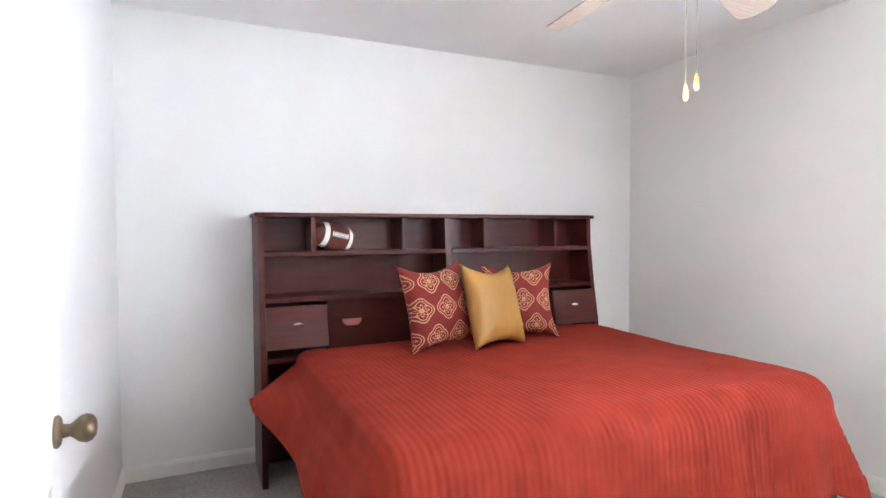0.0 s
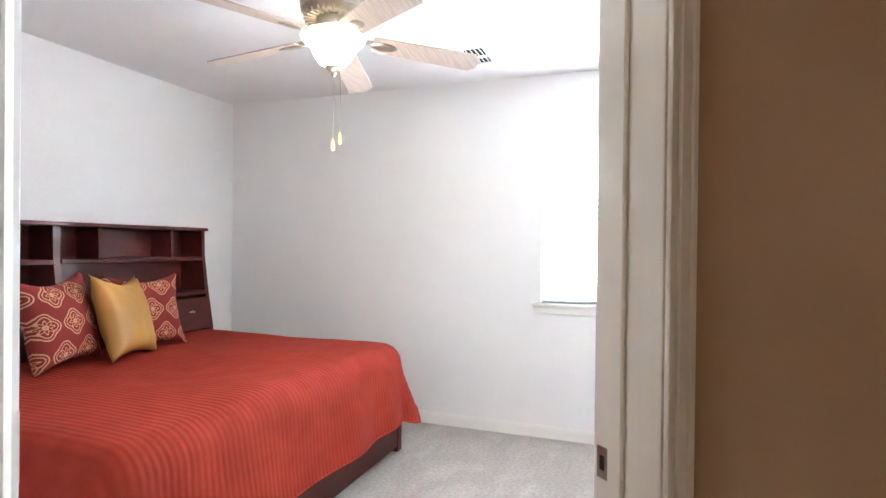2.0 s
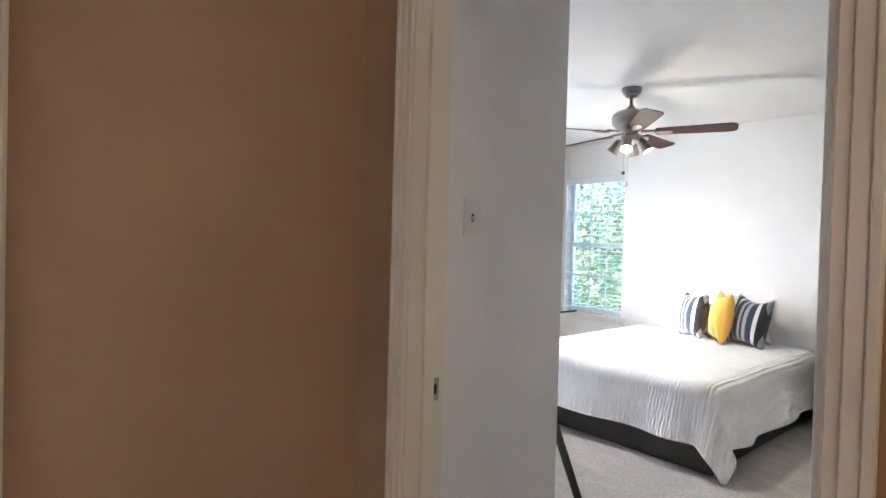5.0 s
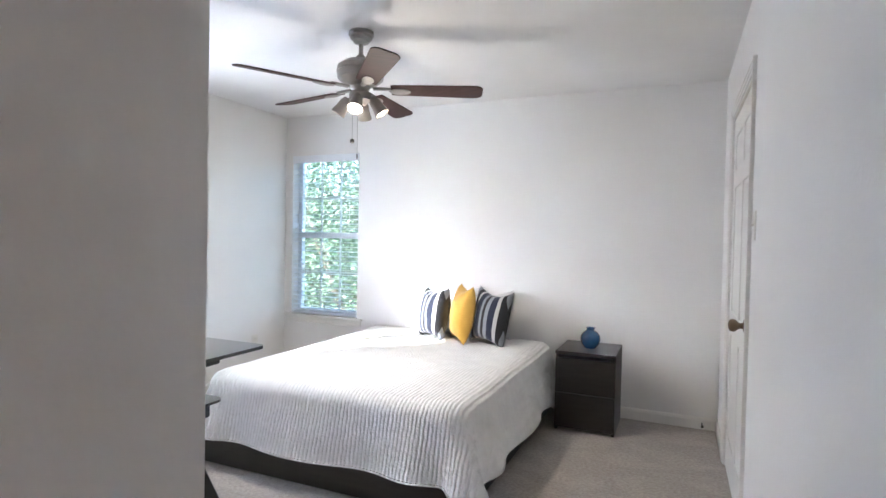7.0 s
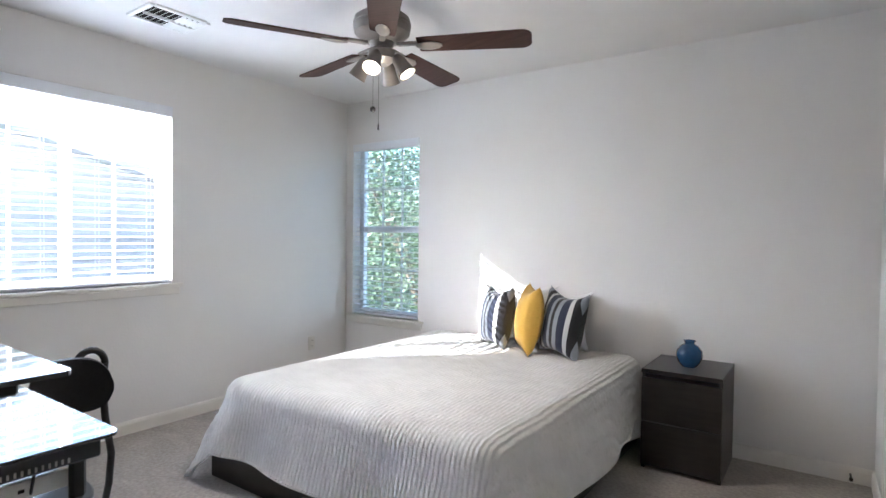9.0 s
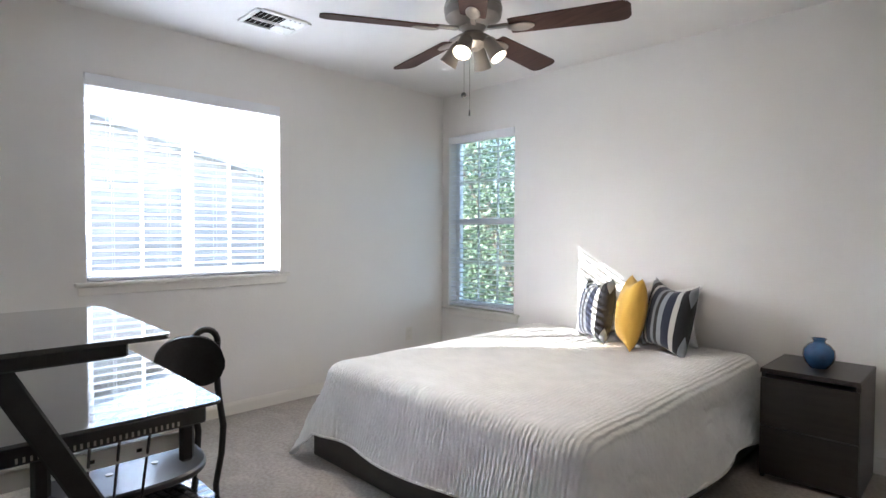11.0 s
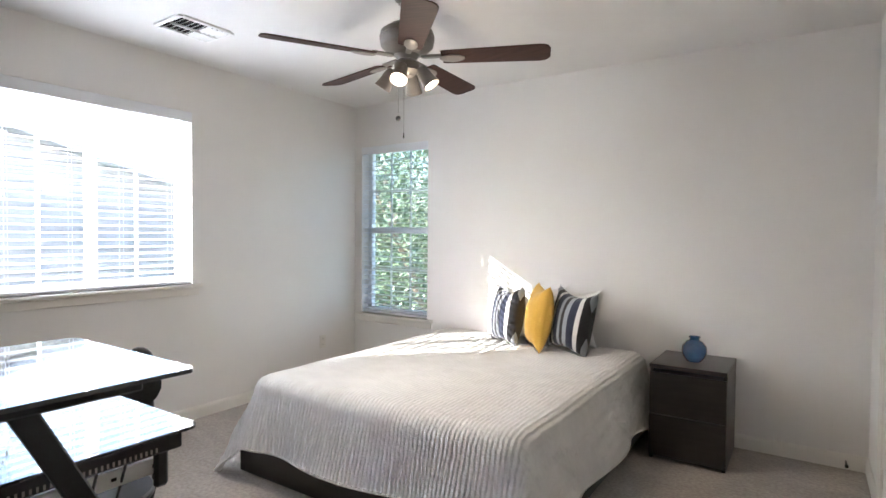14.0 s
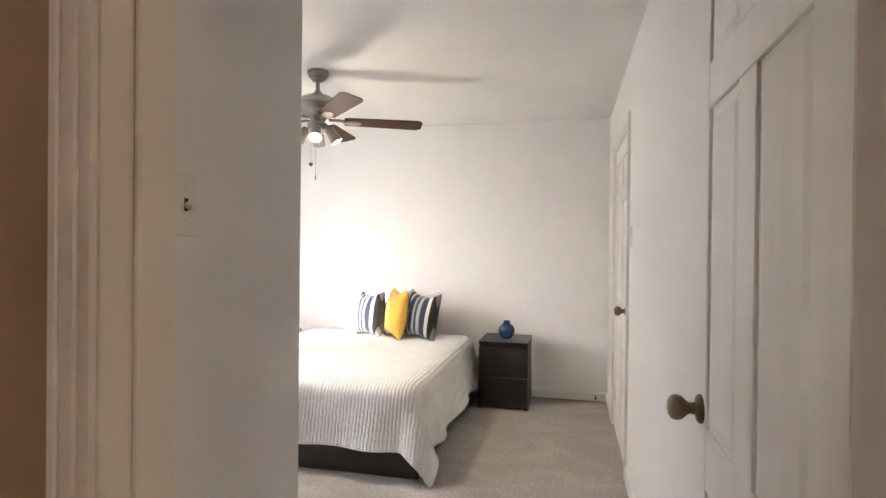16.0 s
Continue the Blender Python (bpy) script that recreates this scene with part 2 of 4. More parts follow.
# ---- mesh helpers ----
def mesh_object(name, bm, mat, smooth=None):
    me = bpy.data.meshes.new(name)
    bmesh.ops.recalc_face_normals(bm, faces=bm.faces)
    if smooth is not None:
        for f in bm.faces:
            f.smooth = True
        for e in bm.edges:
            e.smooth = len(e.link_faces) == 2 and e.calc_face_angle(0) < radians(smooth)
    bm.to_mesh(me)
    bm.free()
    me.materials.append(mat)
    return new(name, me)


def part(name, bm, mat, parent, label="", smooth=35):
    ob = mesh_object(name, bm, mat, smooth)
    ob.parent = parent
    if label:
        ob["label"] = label
    return ob


def thing(name, m, label, category, group=""):
    ob = new(name)
    ob.matrix_world = m
    ob.empty_display_size = 0.1
    return tagged(ob, label, category, group)


def structure(name, bm, mat, label="", category="", smooth=None):
    return tagged(mesh_object(name, bm, mat, smooth), label, category or name.split("_")[0], "", "structure")


def box(bm, lo, hi, bevel=0.0, m=None, seg=1):
    c = [(a + b) / 2 for a, b in zip(lo, hi)]
    d = [abs(b - a) for a, b in zip(lo, hi)]
    mm = Matrix.Translation(c) @ Matrix.Diagonal((*d, 1))
    r = bmesh.ops.create_cube(bm, size=1, matrix=(m @ mm) if m else mm)
    if bevel:
        es = list({e for v in r["verts"] for e in v.link_edges})
        bmesh.ops.bevel(bm, geom=es, offset=bevel, segments=seg, affect="EDGES", profile=0.5)
    return bm


def cube(lo, hi, bevel=0.0, m=None, seg=1):
    return box(bmesh.new(), lo, hi, bevel, m, seg)


def rod(bm, a, b, r0, r1=None, seg=10):
    a, b = Vector(a), Vector(b)
    m = Matrix.Translation((a + b) / 2) @ (b - a).to_track_quat("Z", "Y").to_matrix().to_4x4()
    bmesh.ops.create_cone(bm, cap_ends=True, segments=seg, radius1=r0, radius2=r0 if r1 is None else r1, depth=(b - a).length, matrix=m)
    return bm


def tube(bm, pts, r, seg=10):
    """A bent pipe along points."""
    pts = [Vector(p) for p in pts]
    rings = []
    side = None
    for i, p in enumerate(pts):
        t = (pts[min(i + 1, len(pts) - 1)] - pts[max(i - 1, 0)]).normalized()
        side = t.orthogonal().normalized() if side is None else (side - t * side.dot(t)).normalized()
        up = t.cross(side)
        rings.append([bm.verts.new(p + (side * math.cos(k * math.tau / seg) + up * math.sin(k * math.tau / seg)) * r) for k in range(seg)])
    for a, b in zip(rings, rings[1:]):
        for k in range(seg):
            bm.faces.new((a[k], a[(k + 1) % seg], b[(k + 1) % seg], b[k]))
    bm.faces.new(rings[0][::-1])
    bm.faces.new(rings[-1])
    return bm


def lathe(bm, profile, seg=28, m=None):
    """Turns (radius, height) pairs round the z axis."""
    rings = []
    for r, z in profile:
        if r < 1e-5:
            rings.append([bm.verts.new((0, 0, z))])
        else:
            rings.append([bm.verts.new((r * math.cos(k * math.tau / seg), r * math.sin(k * math.tau / seg), z)) for k in range(seg)])
    for a, b in zip(rings, rings[1:]):
        for k in range(seg):
            q = [a[k % len(a)], a[(k + 1) % len(a)], b[(k + 1) % len(b)], b[k % len(b)]]
            q = list(dict.fromkeys(q))
            if len(q) > 2:
                bm.faces.new(q)
    if m:
        bmesh.ops.transform(bm, matrix=m, verts=bm.verts)
    return bm


def prism(poly, z0, z1, m=None, bevel=0.0):
    bm = bmesh.new()
    vs = [bm.verts.new((x, y, z0)) for x, y in poly]
    f = bm.faces.new(vs)
    r = bmesh.ops.extrude_face_region(bm, geom=[f])
    bmesh.ops.translate(bm, vec=(0, 0, z1 - z0), verts=[g for g in r["geom"] if isinstance(g, bmesh.types.BMVert)])
    if bevel:
        bmesh.ops.bevel(bm, geom=list(bm.edges), offset=bevel, segments=1, affect="EDGES")
    if m:
        bmesh.ops.transform(bm, matrix=m, verts=bm.verts)
    return bm


# ---- the shell ----
H = 2.44
EX, N1, W1 = 3.79, 3.81, 0.41
S2, W2 = -4.63, 0.0
WT = 0.15


def wall_x(name, x0, x1, y0, y1, mat, holes=(), z1=H):
    """A wall along y; holes are (y0, y1, z0, z1)."""
    bm = bmesh.new()
    at = y0
    for a, b, c, d in sorted(holes):
        if a > at:
            box(bm, (x0, at, 0), (x1, a, z1))
        if c > 0:
            box(bm, (x0, a, 0), (x1, b, c))
        box(bm, (x0, a, d), (x1, b, z1))
        at = b
    if at < y1:
        box(bm, (x0, at, 0), (x1, y1, z1))
    return structure(name, bm, mat, "painted drywall wall with orange peel texture", "wall")


def wall_y(name, y0, y1, x0, x1, mat, holes=(), z1=H):
    bm = bmesh.new()
    at = x0
    for a, b, c, d in sorted(holes):
        if a > at:
            box(bm, (at, y0, 0), (a, y1, z1))
        if c > 0:
            box(bm, (a, y0, 0), (b, y1, c))
        box(bm, (a, y0, d), (b, y1, z1))
        at = b
    if at < x1:
        box(bm, (at, y0, 0), (x1, y1, z1))
    return structure(name, bm, mat, "painted drywall wall with orange peel texture", "wall")


WIN1 = (0.07, 1.225, 0.91, 2.09)
WIN2 = (-3.02, -1.85, 0.93, 2.095)
WIN3 = (2.965, 3.705, 0.56, 2.07)
DOOR_H = 2.05
wall_x("wall_east", EX, EX + WT, S2 - WT, N1 + WT, WALL, [WIN1, WIN2])
wall_y("wall_north", N1, N1 + WT, W1 - 0.12, EX, WALL)
wall_x("wall_west_1", W1 - 0.12, W1, 1.36, N1, WALL)
wall_y("wall_south", S2 - WT, S2, W2 - 0.15, EX, WALL, [WIN3])
wall_x("wall_west_2", W2 - 0.12, W2, S2, -0.374, WALL, [(-4.0, -3.06, 0, 2.06)])
DIV0, DIV1 = -0.37, -0.25
wall_y("wall_divider", DIV0, DIV0 + 0.06, -1.7, EX, WALL, [(-0.018, 0.868, 0, DOOR_H + 0.018)])
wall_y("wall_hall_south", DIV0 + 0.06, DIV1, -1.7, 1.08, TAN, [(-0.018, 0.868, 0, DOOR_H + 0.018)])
wall_x("wall_stub", 1.056, 1.17, -1.11, DIV0, WALL)
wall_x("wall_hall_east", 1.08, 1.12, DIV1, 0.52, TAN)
wall_x("wall_room_return", 1.12, 1.18, DIV1, 0.60, WALL)
wall_y("wall_room_south", DIV1 - 0.06, DIV1, 1.08, EX, WALL)
# Unseen west end and north side, made up to close off the hall
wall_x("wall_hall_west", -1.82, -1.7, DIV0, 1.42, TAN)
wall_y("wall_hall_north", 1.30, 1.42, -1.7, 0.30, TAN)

# the wall of the first door stands across the corner
U, NRM = Vector((0.7071, -0.7071, 0)), Vector((0.7071, 0.7071, 0))
STR = Vector((1.125, 0.648, 0))
OPEN1 = 0.86
DIAG = Matrix(((U.x, NRM.x, 0, STR.x), (U.y, NRM.y, 0, STR.y), (0, 0, 1, 0), (0, 0, 0, 1)))
HALL_D, ROOM_D = -0.13, 0.02
bm = bmesh.new()
box(bm, (-OPEN1 - 0.16, -0.05, 0), (-OPEN1 - 0.018, ROOM_D, H), 0, DIAG)
box(bm, (-OPEN1 - 0.018, -0.05, DOOR_H + 0.018), (0.018, ROOM_D, H), 0, DIAG)
box(bm, (0.018, -0.05, 0), (0.05, ROOM_D, H), 0, DIAG)
structure("wall_diagonal", bm, WALL, "painted drywall wall set across the corner", "wall")
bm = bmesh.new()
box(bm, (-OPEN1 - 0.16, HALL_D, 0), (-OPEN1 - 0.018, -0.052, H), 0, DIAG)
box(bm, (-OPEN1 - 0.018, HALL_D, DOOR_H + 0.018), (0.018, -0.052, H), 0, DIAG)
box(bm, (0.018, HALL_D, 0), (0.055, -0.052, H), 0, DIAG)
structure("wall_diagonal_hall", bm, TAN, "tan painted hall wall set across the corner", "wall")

structure("floor", cube((-1.85, S2 - WT, -0.12), (EX + WT, N1 + WT, 0)), CARPET, "beige-grey cut pile carpet with vacuum marks", "floor")
structure("ceiling", cube((-1.85, S2 - WT, H), (EX + WT, N1 + WT, H + 0.12)), CEIL, "white textured drywall ceiling", "ceiling")


def baseboard(name, a, b, n, mat=TRIM):
    """A moulded board from a to b, with its face towards n."""
    a, b, n = Vector(a), Vector(b), Vector(n)
    t = (b - a).normalized()
    m = Matrix(((t.x, n.x, 0, a.x), (t.y, n.y, 0, a.y), (0, 0, 1, 0), (0, 0, 0, 1)))
    length = (b - a).length
    bm = bmesh.new()
    prof = [(0.0, 0.0), (0.013, 0.0), (0.013, 0.062), (0.009, 0.076), (0.004, 0.083), (0.0, 0.083)]
    ends = [[bm.verts.new(m @ Vector((x, y, z))) for y, z in prof] for x in (0, length)]
    for i in range(len(prof)):
        j = (i + 1) % len(prof)
        bm.faces.new((ends[0][i], ends[0][j], ends[1][j], ends[1][i]))
    bm.faces.new(ends[0])
    bm.faces.new(ends[1][::-1])
    structure(name, bm, mat, "white painted moulded baseboard", "baseboard")


baseboard("baseboard_1", (EX, N1, 0), (EX, DIV1, 0), (-1, 0, 0))
baseboard("baseboard_2", (W1, N1, 0), (EX - 0.013, N1, 0), (0, -1, 0))
baseboard("baseboard_3", (W1, 1.42, 0), (W1, N1 - 0.013, 0), (1, 0, 0))
baseboard("baseboard_4", (EX, DIV0, 0), (EX, S2, 0), (-1, 0, 0))
baseboard("baseboard_5", (W2, S2, 0), (EX - 0.013, S2, 0), (0, 1, 0))
baseboard("baseboard_6", (W2, -4.065, 0), (W2, S2 + 0.013, 0), (1, 0, 0))
baseboard("baseboard_7", (W2, -0.5, 0), (W2, -2.995, 0), (1, 0, 0))
baseboard("baseboard_8", (1.056, DIV0, 0), (1.056, -1.11, 0), (-1, 0, 0))
baseboard("baseboard_9", (1.08, 0.50, 0), (1.08, DIV1, 0), (-1, 0, 0), CREAM)
baseboard("baseboard_10", (1.17, DIV0, 0), (EX - 0.013, DIV0, 0), (0, -1, 0))


# ---- doors ----
def casing(bm, m, width, height, face, sign, cw=0.057):
    """Stepped casing round an opening 0..width at depth face, proud towards sign."""
    for o0, o1, th in ((0.004, 0.022, 0.010), (0.022, 0.044, 0.014), (0.044, cw, 0.017)):
        lo, hi = sorted((face, face + sign * th))
        box(bm, (-o1, lo, 0), (-o0, hi, height + o1), 0.002, m)
        box(bm, (width + o0, lo, 0), (width + o1, hi, height + o1), 0.002, m)
        box(bm, (-o0, lo, height + o0), (width + o0, hi, height + o1), 0.002, m)


def door_frame(name, m, width, d0, d1, stop, strike_left, sides=(1, 1)):
    """Jamb of an opening 0..width, from depth d0 to d1, the stop at depth stop."""
    root = thing(name, m, "cream painted door frame with stepped casing", "door frame")
    root["kind"] = "structure"
    h = DOOR_H
    bm = bmesh.new()
    box(bm, (-0.018, d0, 0), (0, d1, h), 0.0015)
    box(bm, (width, d0, 0), (width + 0.018, d1, h), 0.0015)
    box(bm, (-0.018, d0, h), (width + 0.018, d1, h + 0.018), 0.0015)
    part("jamb", bm, CREAM, root)
    bm = bmesh.new()
    box(bm, (0, stop, 0), (0.011, stop + 0.035, h - 0.011), 0.003)
    box(bm, (width - 0.011, stop, 0), (width, stop + 0.035, h - 0.011), 0.003)
    box(bm, (0, stop, h - 0.011), (width, stop + 0.035, h), 0.003)
    part("door_stop", bm, CREAM, root)
    if sides[0]:
        bm = bmesh.new()
        casing(bm, None, width, h, d0, -1)
        part("casing", bm, CREAM, root)
    if sides[1]:
        bm = bmesh.new()
        casing(bm, None, width, h, d1, 1)
        part("casing", bm, TRIM, root)
    return root


def strike_plate(frame_ob, x, sgn, y, z=0.9):
    bm = cube((x, y - 0.014, z - 0.029), (x + sgn * 0.0025, y + 0.014, z + 0.029), 0.0008)
    pl = part("strike_plate", bm, NICKEL, frame_ob, "brushed nickel strike plate")
    part("latch_hole", cube((x + sgn * 0.002, y - 0.006, z - 0.013), (x + sgn * 0.0032, y + 0.006, z + 0.013)), DARK, pl)
    for dz in (-0.022, 0.022):
        bm = bmesh.new()
        rod(bm, (x + sgn * 0.002, y, z + dz), (x + sgn * 0.0036, y, z + dz), 0.003, seg=8)
        part("screw", bm, NICKEL, pl)


def leaf(name, m, width, height, label, knob_z=0.9, flip=1, hinges=3, knobs=(-1, 1)):
    """Six-panel door; hinge edge at x = 0, thickness along y from 0 to 0.035, knob near x = width."""
    root = thing(name, m, label, "door")
    root["kind"] = "structure"
    st, th = 0.105, 0.035
    part("core", cube((0.004, 0.007, 0.012), (width - 0.004, th - 0.007, height)), DOOR, root)
    mid = width / 2
    rails = [(0.01, 0.20), (0.80, 0.93), (1.63, 1.73), (height - 0.11, height)]
    bm = bmesh.new()
    for a, b in ((0, st), (width - st, width)):
        box(bm, (a, 0, 0.01), (b, th, height), 0.002)
    for (a, b), (c, d) in zip(rails, rails[1:]):
        box(bm, (mid - 0.05, 0.0005, b - 0.002), (mid + 0.05, th - 0.0005, c + 0.002), 0.002)
    for a, b in rails:
        box(bm, (st - 0.002, 0.0003, a), (width - st + 0.002, th - 0.0003, b), 0.002)
    part("stiles_and_rails", bm, DOOR, root)
    for (a, b), (c, d) in zip(rails, rails[1:]):
        for x0, x1 in ((st, mid - 0.05), (mid + 0.05, width - st)):
            bm = bmesh.new()
            for y, s in ((0.007, -1), (th - 0.007, 1)):
                q = [(x0 + 0.004, b + 0.004), (x1 - 0.004, b + 0.004), (x1 - 0.004, c - 0.004), (x0 + 0.004, c - 0.004)]
                i = 0.032
                p = [(x0 + i, b + i), (x1 - i, b + i), (x1 - i, c - i), (x0 + i, c - i)]
                vo = [bm.verts.new((x, y - s * 0.001, z)) for x, z in q]
                vi = [bm.verts.new((x, y + s * 0.0045, z)) for x, z in p]
                for k in range(4):
                    bm.faces.new((vo[k], vo[(k + 1) % 4], vi[(k + 1) % 4], vi[k]))
                bm.faces.new(vi)
            part("panel", bm, DOOR, root, smooth=None)
    kx = width - 0.065
    for s in knobs:
        y = 0.0 if s < 0 else th
        mm = pose(kx, y, knob_z, 90 if s < 0 else -90)
        bm = lathe(bmesh.new(), [(0, 0), (0.032, 0), (0.033, 0.005), (0.028, 0.010), (0.014, 0.013), (0.0125, 0.026), (0.018, 0.033), (0.026, 0.042), (0.029, 0.054), (0.026, 0.064), (0.016, 0.071), (0, 0.073)], 28, mm)
        part("door_knob", bm, BRONZE, root, "aged bronze door knob", 50)
    for k in range(hinges):
        z = (0.2, 1.04, height - 0.2)[k]
        bm = bmesh.new()
        rod(bm, (-0.004, -0.006 if flip > 0 else th + 0.006, z - 0.045), (-0.004, -0.006 if flip > 0 else th + 0.006, z + 0.045), 0.0065)
        box(bm, (-0.002, 0.002, z - 0.044), (0.0, th - 0.004, z + 0.044))
        part("hinge", bm, IVORY, root, "painted-over butt hinge")
    return root


fr1 = door_frame("door_frame_1", DIAG @ Matrix.Translation((-OPEN1, 0, 0)), OPEN1, HALL_D, ROOM_D, -0.055, False)
strike_plate(fr1, OPEN1, -1, 0.0)
hinge1 = DIAG @ Vector((-OPEN1 + 0.004, ROOM_D + 0.022, 0))
leaf("door_1", Matrix.Translation(hinge1) @ pose(0, 0, 0, 0, 0, 93), 0.69, 2.03, "white six-panel door standing open against the wall", 0.89, -1)
m2 = Matrix.Translation((0, DIV0, 0))
fr2 = door_frame("door_frame_2", Matrix.Translation((0.85, DIV1, 0)) @ pose(0, 0, 0, 0, 0, 180), 0.85, 0.0, 0.12, 0.045, True, (1, 0))
strike_plate(fr2, 0, 1, 0.088, 0.95)
leaf("door_2", pose(0.012, DIV0 - 0.02, 0, 0, 0, -90.5), 0.74, 2.03, "white six-panel door standing open flat against the bedroom wall", 0.965, 1, knobs=(1,))
# closet door in the west wall
fr3 = door_frame("door_frame_3", Matrix.Translation((0, -3.06, 0)) @ pose(0, 0, 0, 0, 0, -90), 0.94, -0.12, 0.0, -0.075, False, (0, 1))
leaf("closet_door", Matrix.Translation((-0.003, -3.997, 0)) @ pose(0, 0, 0, 0, 0, 90) , 0.93, 2.03, "white six-panel closet door, closed", 0.95, 1)
structure("wall_closet_back", cube((-0.5, -4.2, 0), (-0.4, -2.9, H)), WALL, "plain closet back wall", "wall")


# ---- windows and blinds ----
def window(name, m, width, z0, z1, tilt, gap, mullion, grids, label, wands=()):
    """Local x along the wall, y into the wall (outwards), room face at y = 0."""
    root = thing(name, m, label, "window")
    root["kind"] = "structure"
    bm = bmesh.new()
    for a, b in ((0, 0.045), (width - 0.045, width)):
        box(bm, (a, 0.09, z0), (b, 0.14, z1), 0.003)
    for a, b in ((z0, z0 + 0.05), (z1 - 0.05, z1)):
        box(bm, (0.045, 0.09, a), (width - 0.045, 0.14, b), 0.003)
    part("window_frame", bm, VINYL, root)
    mid = (z0 + z1) / 2
    bm = bmesh.new()
    if mullion:
        box(bm, (width / 2 - 0.028, 0.085, z0 + 0.05), (width / 2 + 0.028, 0.13, z1 - 0.05), 0.003)
    else:
        box(bm, (0.045, 0.085, mid - 0.028), (width - 0.045, 0.13, mid + 0.028), 0.003)
    part("meeting_rail", bm, VINYL, root)
    for k in range(1, grids[0]):
        x = 0.045 + (width - 0.09) * k / grids[0]
        part("muntin", cube((x - 0.008, 0.104, z0 + 0.05), (x + 0.008, 0.112, z1 - 0.05)), VINYL, root)
    for k in range(1, grids[1]):
        z = z0 + 0.05 + (z1 - z0 - 0.1) * k / grids[1]
        part("muntin", cube((0.045, 0.103, z - 0.008), (width - 0.045, 0.111, z + 0.008)), VINYL, root)
    pane = part("pane", cube((0.04, 0.114, z0 + 0.04), (width - 0.04, 0.118, z1 - 0.04)), PANE, root)
    pane.visible_shadow = False
    bm = bmesh.new()
    box(bm, (-0.06, -0.035, z0 - 0.024), (width + 0.06, 0.09, z0), 0.006, seg=2)
    part("window_sill", bm, TRIM, root, "white painted window stool")
    bm = cube((-0.045, -0.014, z0 - 0.075), (width + 0.045, 0.0, z0 - 0.024), 0.004)
    part("apron", bm, TRIM, root)
    blind = thing("window_blind", m, "white faux wood venetian blind, lowered in the window", "blind", "window blinds")
    part("headrail", cube((0.006, 0.0, z1 - 0.05), (width - 0.006, 0.055, z1 - 0.002), 0.003), SLAT, blind)
    part("valance", cube((0.002, -0.012, z1 - 0.072), (width - 0.002, -0.001, z1 - 0.004), 0.003), SLAT, blind)
    part("bottom_rail", cube((0.01, 0.006, z0 + 0.006), (width - 0.01, 0.052, z0 + 0.024), 0.004), SLAT, blind)
    n = int((z1 - 0.09 - z0 - 0.03) / gap)
    me = None
    for k in range(n):
        z = z0 + 0.045 + k * gap
        if me is None:
            bm = bmesh.new()
            prof = [(-0.024, 0.0), (-0.012, 0.0022), (0, 0.003), (0.012, 0.0022), (0.024, 0.0)]
            rows = []
            for x in (0.012, width - 0.012):
                rows.append([bm.verts.new((x, y, zz + dz)) for dz in (0, -0.0025) for y, zz in (prof if dz == 0 else prof[::-1])])
            c = len(rows[0])
            for i in range(c):
                bm.faces.new((rows[0][i], rows[0][(i + 1) % c], rows[1][(i + 1) % c], rows[1][i]))
            bm.faces.new(rows[0])
            bm.faces.new(rows[1][::-1])
            s = part("slat", bm, SLAT, blind, smooth=None)
            me = s.data
        else:
            s = new("slat", me)
            s.parent = blind
        s.location, s.rotation_euler = (0, 0.03, z), (radians(tilt), 0, 0)
    for x in [width * f for f in ((0.12, 0.38, 0.62, 0.88) if mullion else (0.18, 0.82))]:
        bm = bmesh.new()
        for y in (0.004, 0.056):
            rod(bm, (x, y, z0 + 0.02), (x, y, z1 - 0.05), 0.0012, seg=5)
        part("ladder_cord", bm, SLAT, blind)
    for x, zb in wands:
        bm = bmesh.new()
        rod(bm, (x, -0.016, zb), (x, -0.016, z1 - 0.06), 0.0012, seg=5)
        part("pull_cord", bm, SLAT, blind)
        bm = lathe(bmesh.new(), [(0, 0.03), (0.004, 0.028), (0.008, 0.002), (0, 0)], 10, Matrix.Translation((x, -0.016, zb - 0.028)))
        part("cord_tassel", bm, IVORY, blind)
    return root


ME1 = Matrix.Translation((EX, WIN1[1], 0)) @ pose(0, 0, 0, 0, 0, -90)
window("window_1", ME1, WIN1[1] - WIN1[0], WIN1[2], WIN1[3], -30, 0.043, True, (2, 1), "white sliding window behind nearly closed blinds", [(0.12, 1.45), (0.14, 1.41)])
ME2 = Matrix.Translation((EX, WIN2[1], 0)) @ pose(0, 0, 0, 0, 0, -90)
window("window_2", ME2, WIN2[1] - WIN2[0], WIN2[2], WIN2[3], 4, 0.043, True, (4, 1), "white sliding window with sunlight through open blinds", [(0.10, 1.52), (0.12, 1.48), (1.06, 1.50), (1.08, 1.46)])
ME3 = Matrix.Translation((WIN3[1], S2, 0)) @ pose(0, 0, 0, 0, 0, 180)
window("window_3", ME3, WIN3[1] - WIN3[0], WIN3[2], WIN3[3], 3, 0.043, False, (3, 4), "narrow single-hung window with open blinds onto greenery")


# ---- wall plates and vents ----
def outlet(m, label):
    root = thing("wall_outlet", m, label, "outlet", "wall outlets")
    part("cover_plate", cube((-0.035, 0, -0.057), (0.035, 0.006, 0.057), 0.002), IVORY, root)
    for z in (-0.024, 0.024):
        rc = part("receptacle", cube((-0.017, 0.006, z - 0.014), (0.017, 0.008, z + 0.014), 0.001), IVORY, root)
        for x in (-0.006, 0.006):
            part("slot", cube((x - 0.001, 0.0075, z - 0.004), (x + 0.001, 0.0084, z + 0.006)), DARK, rc)
    return root


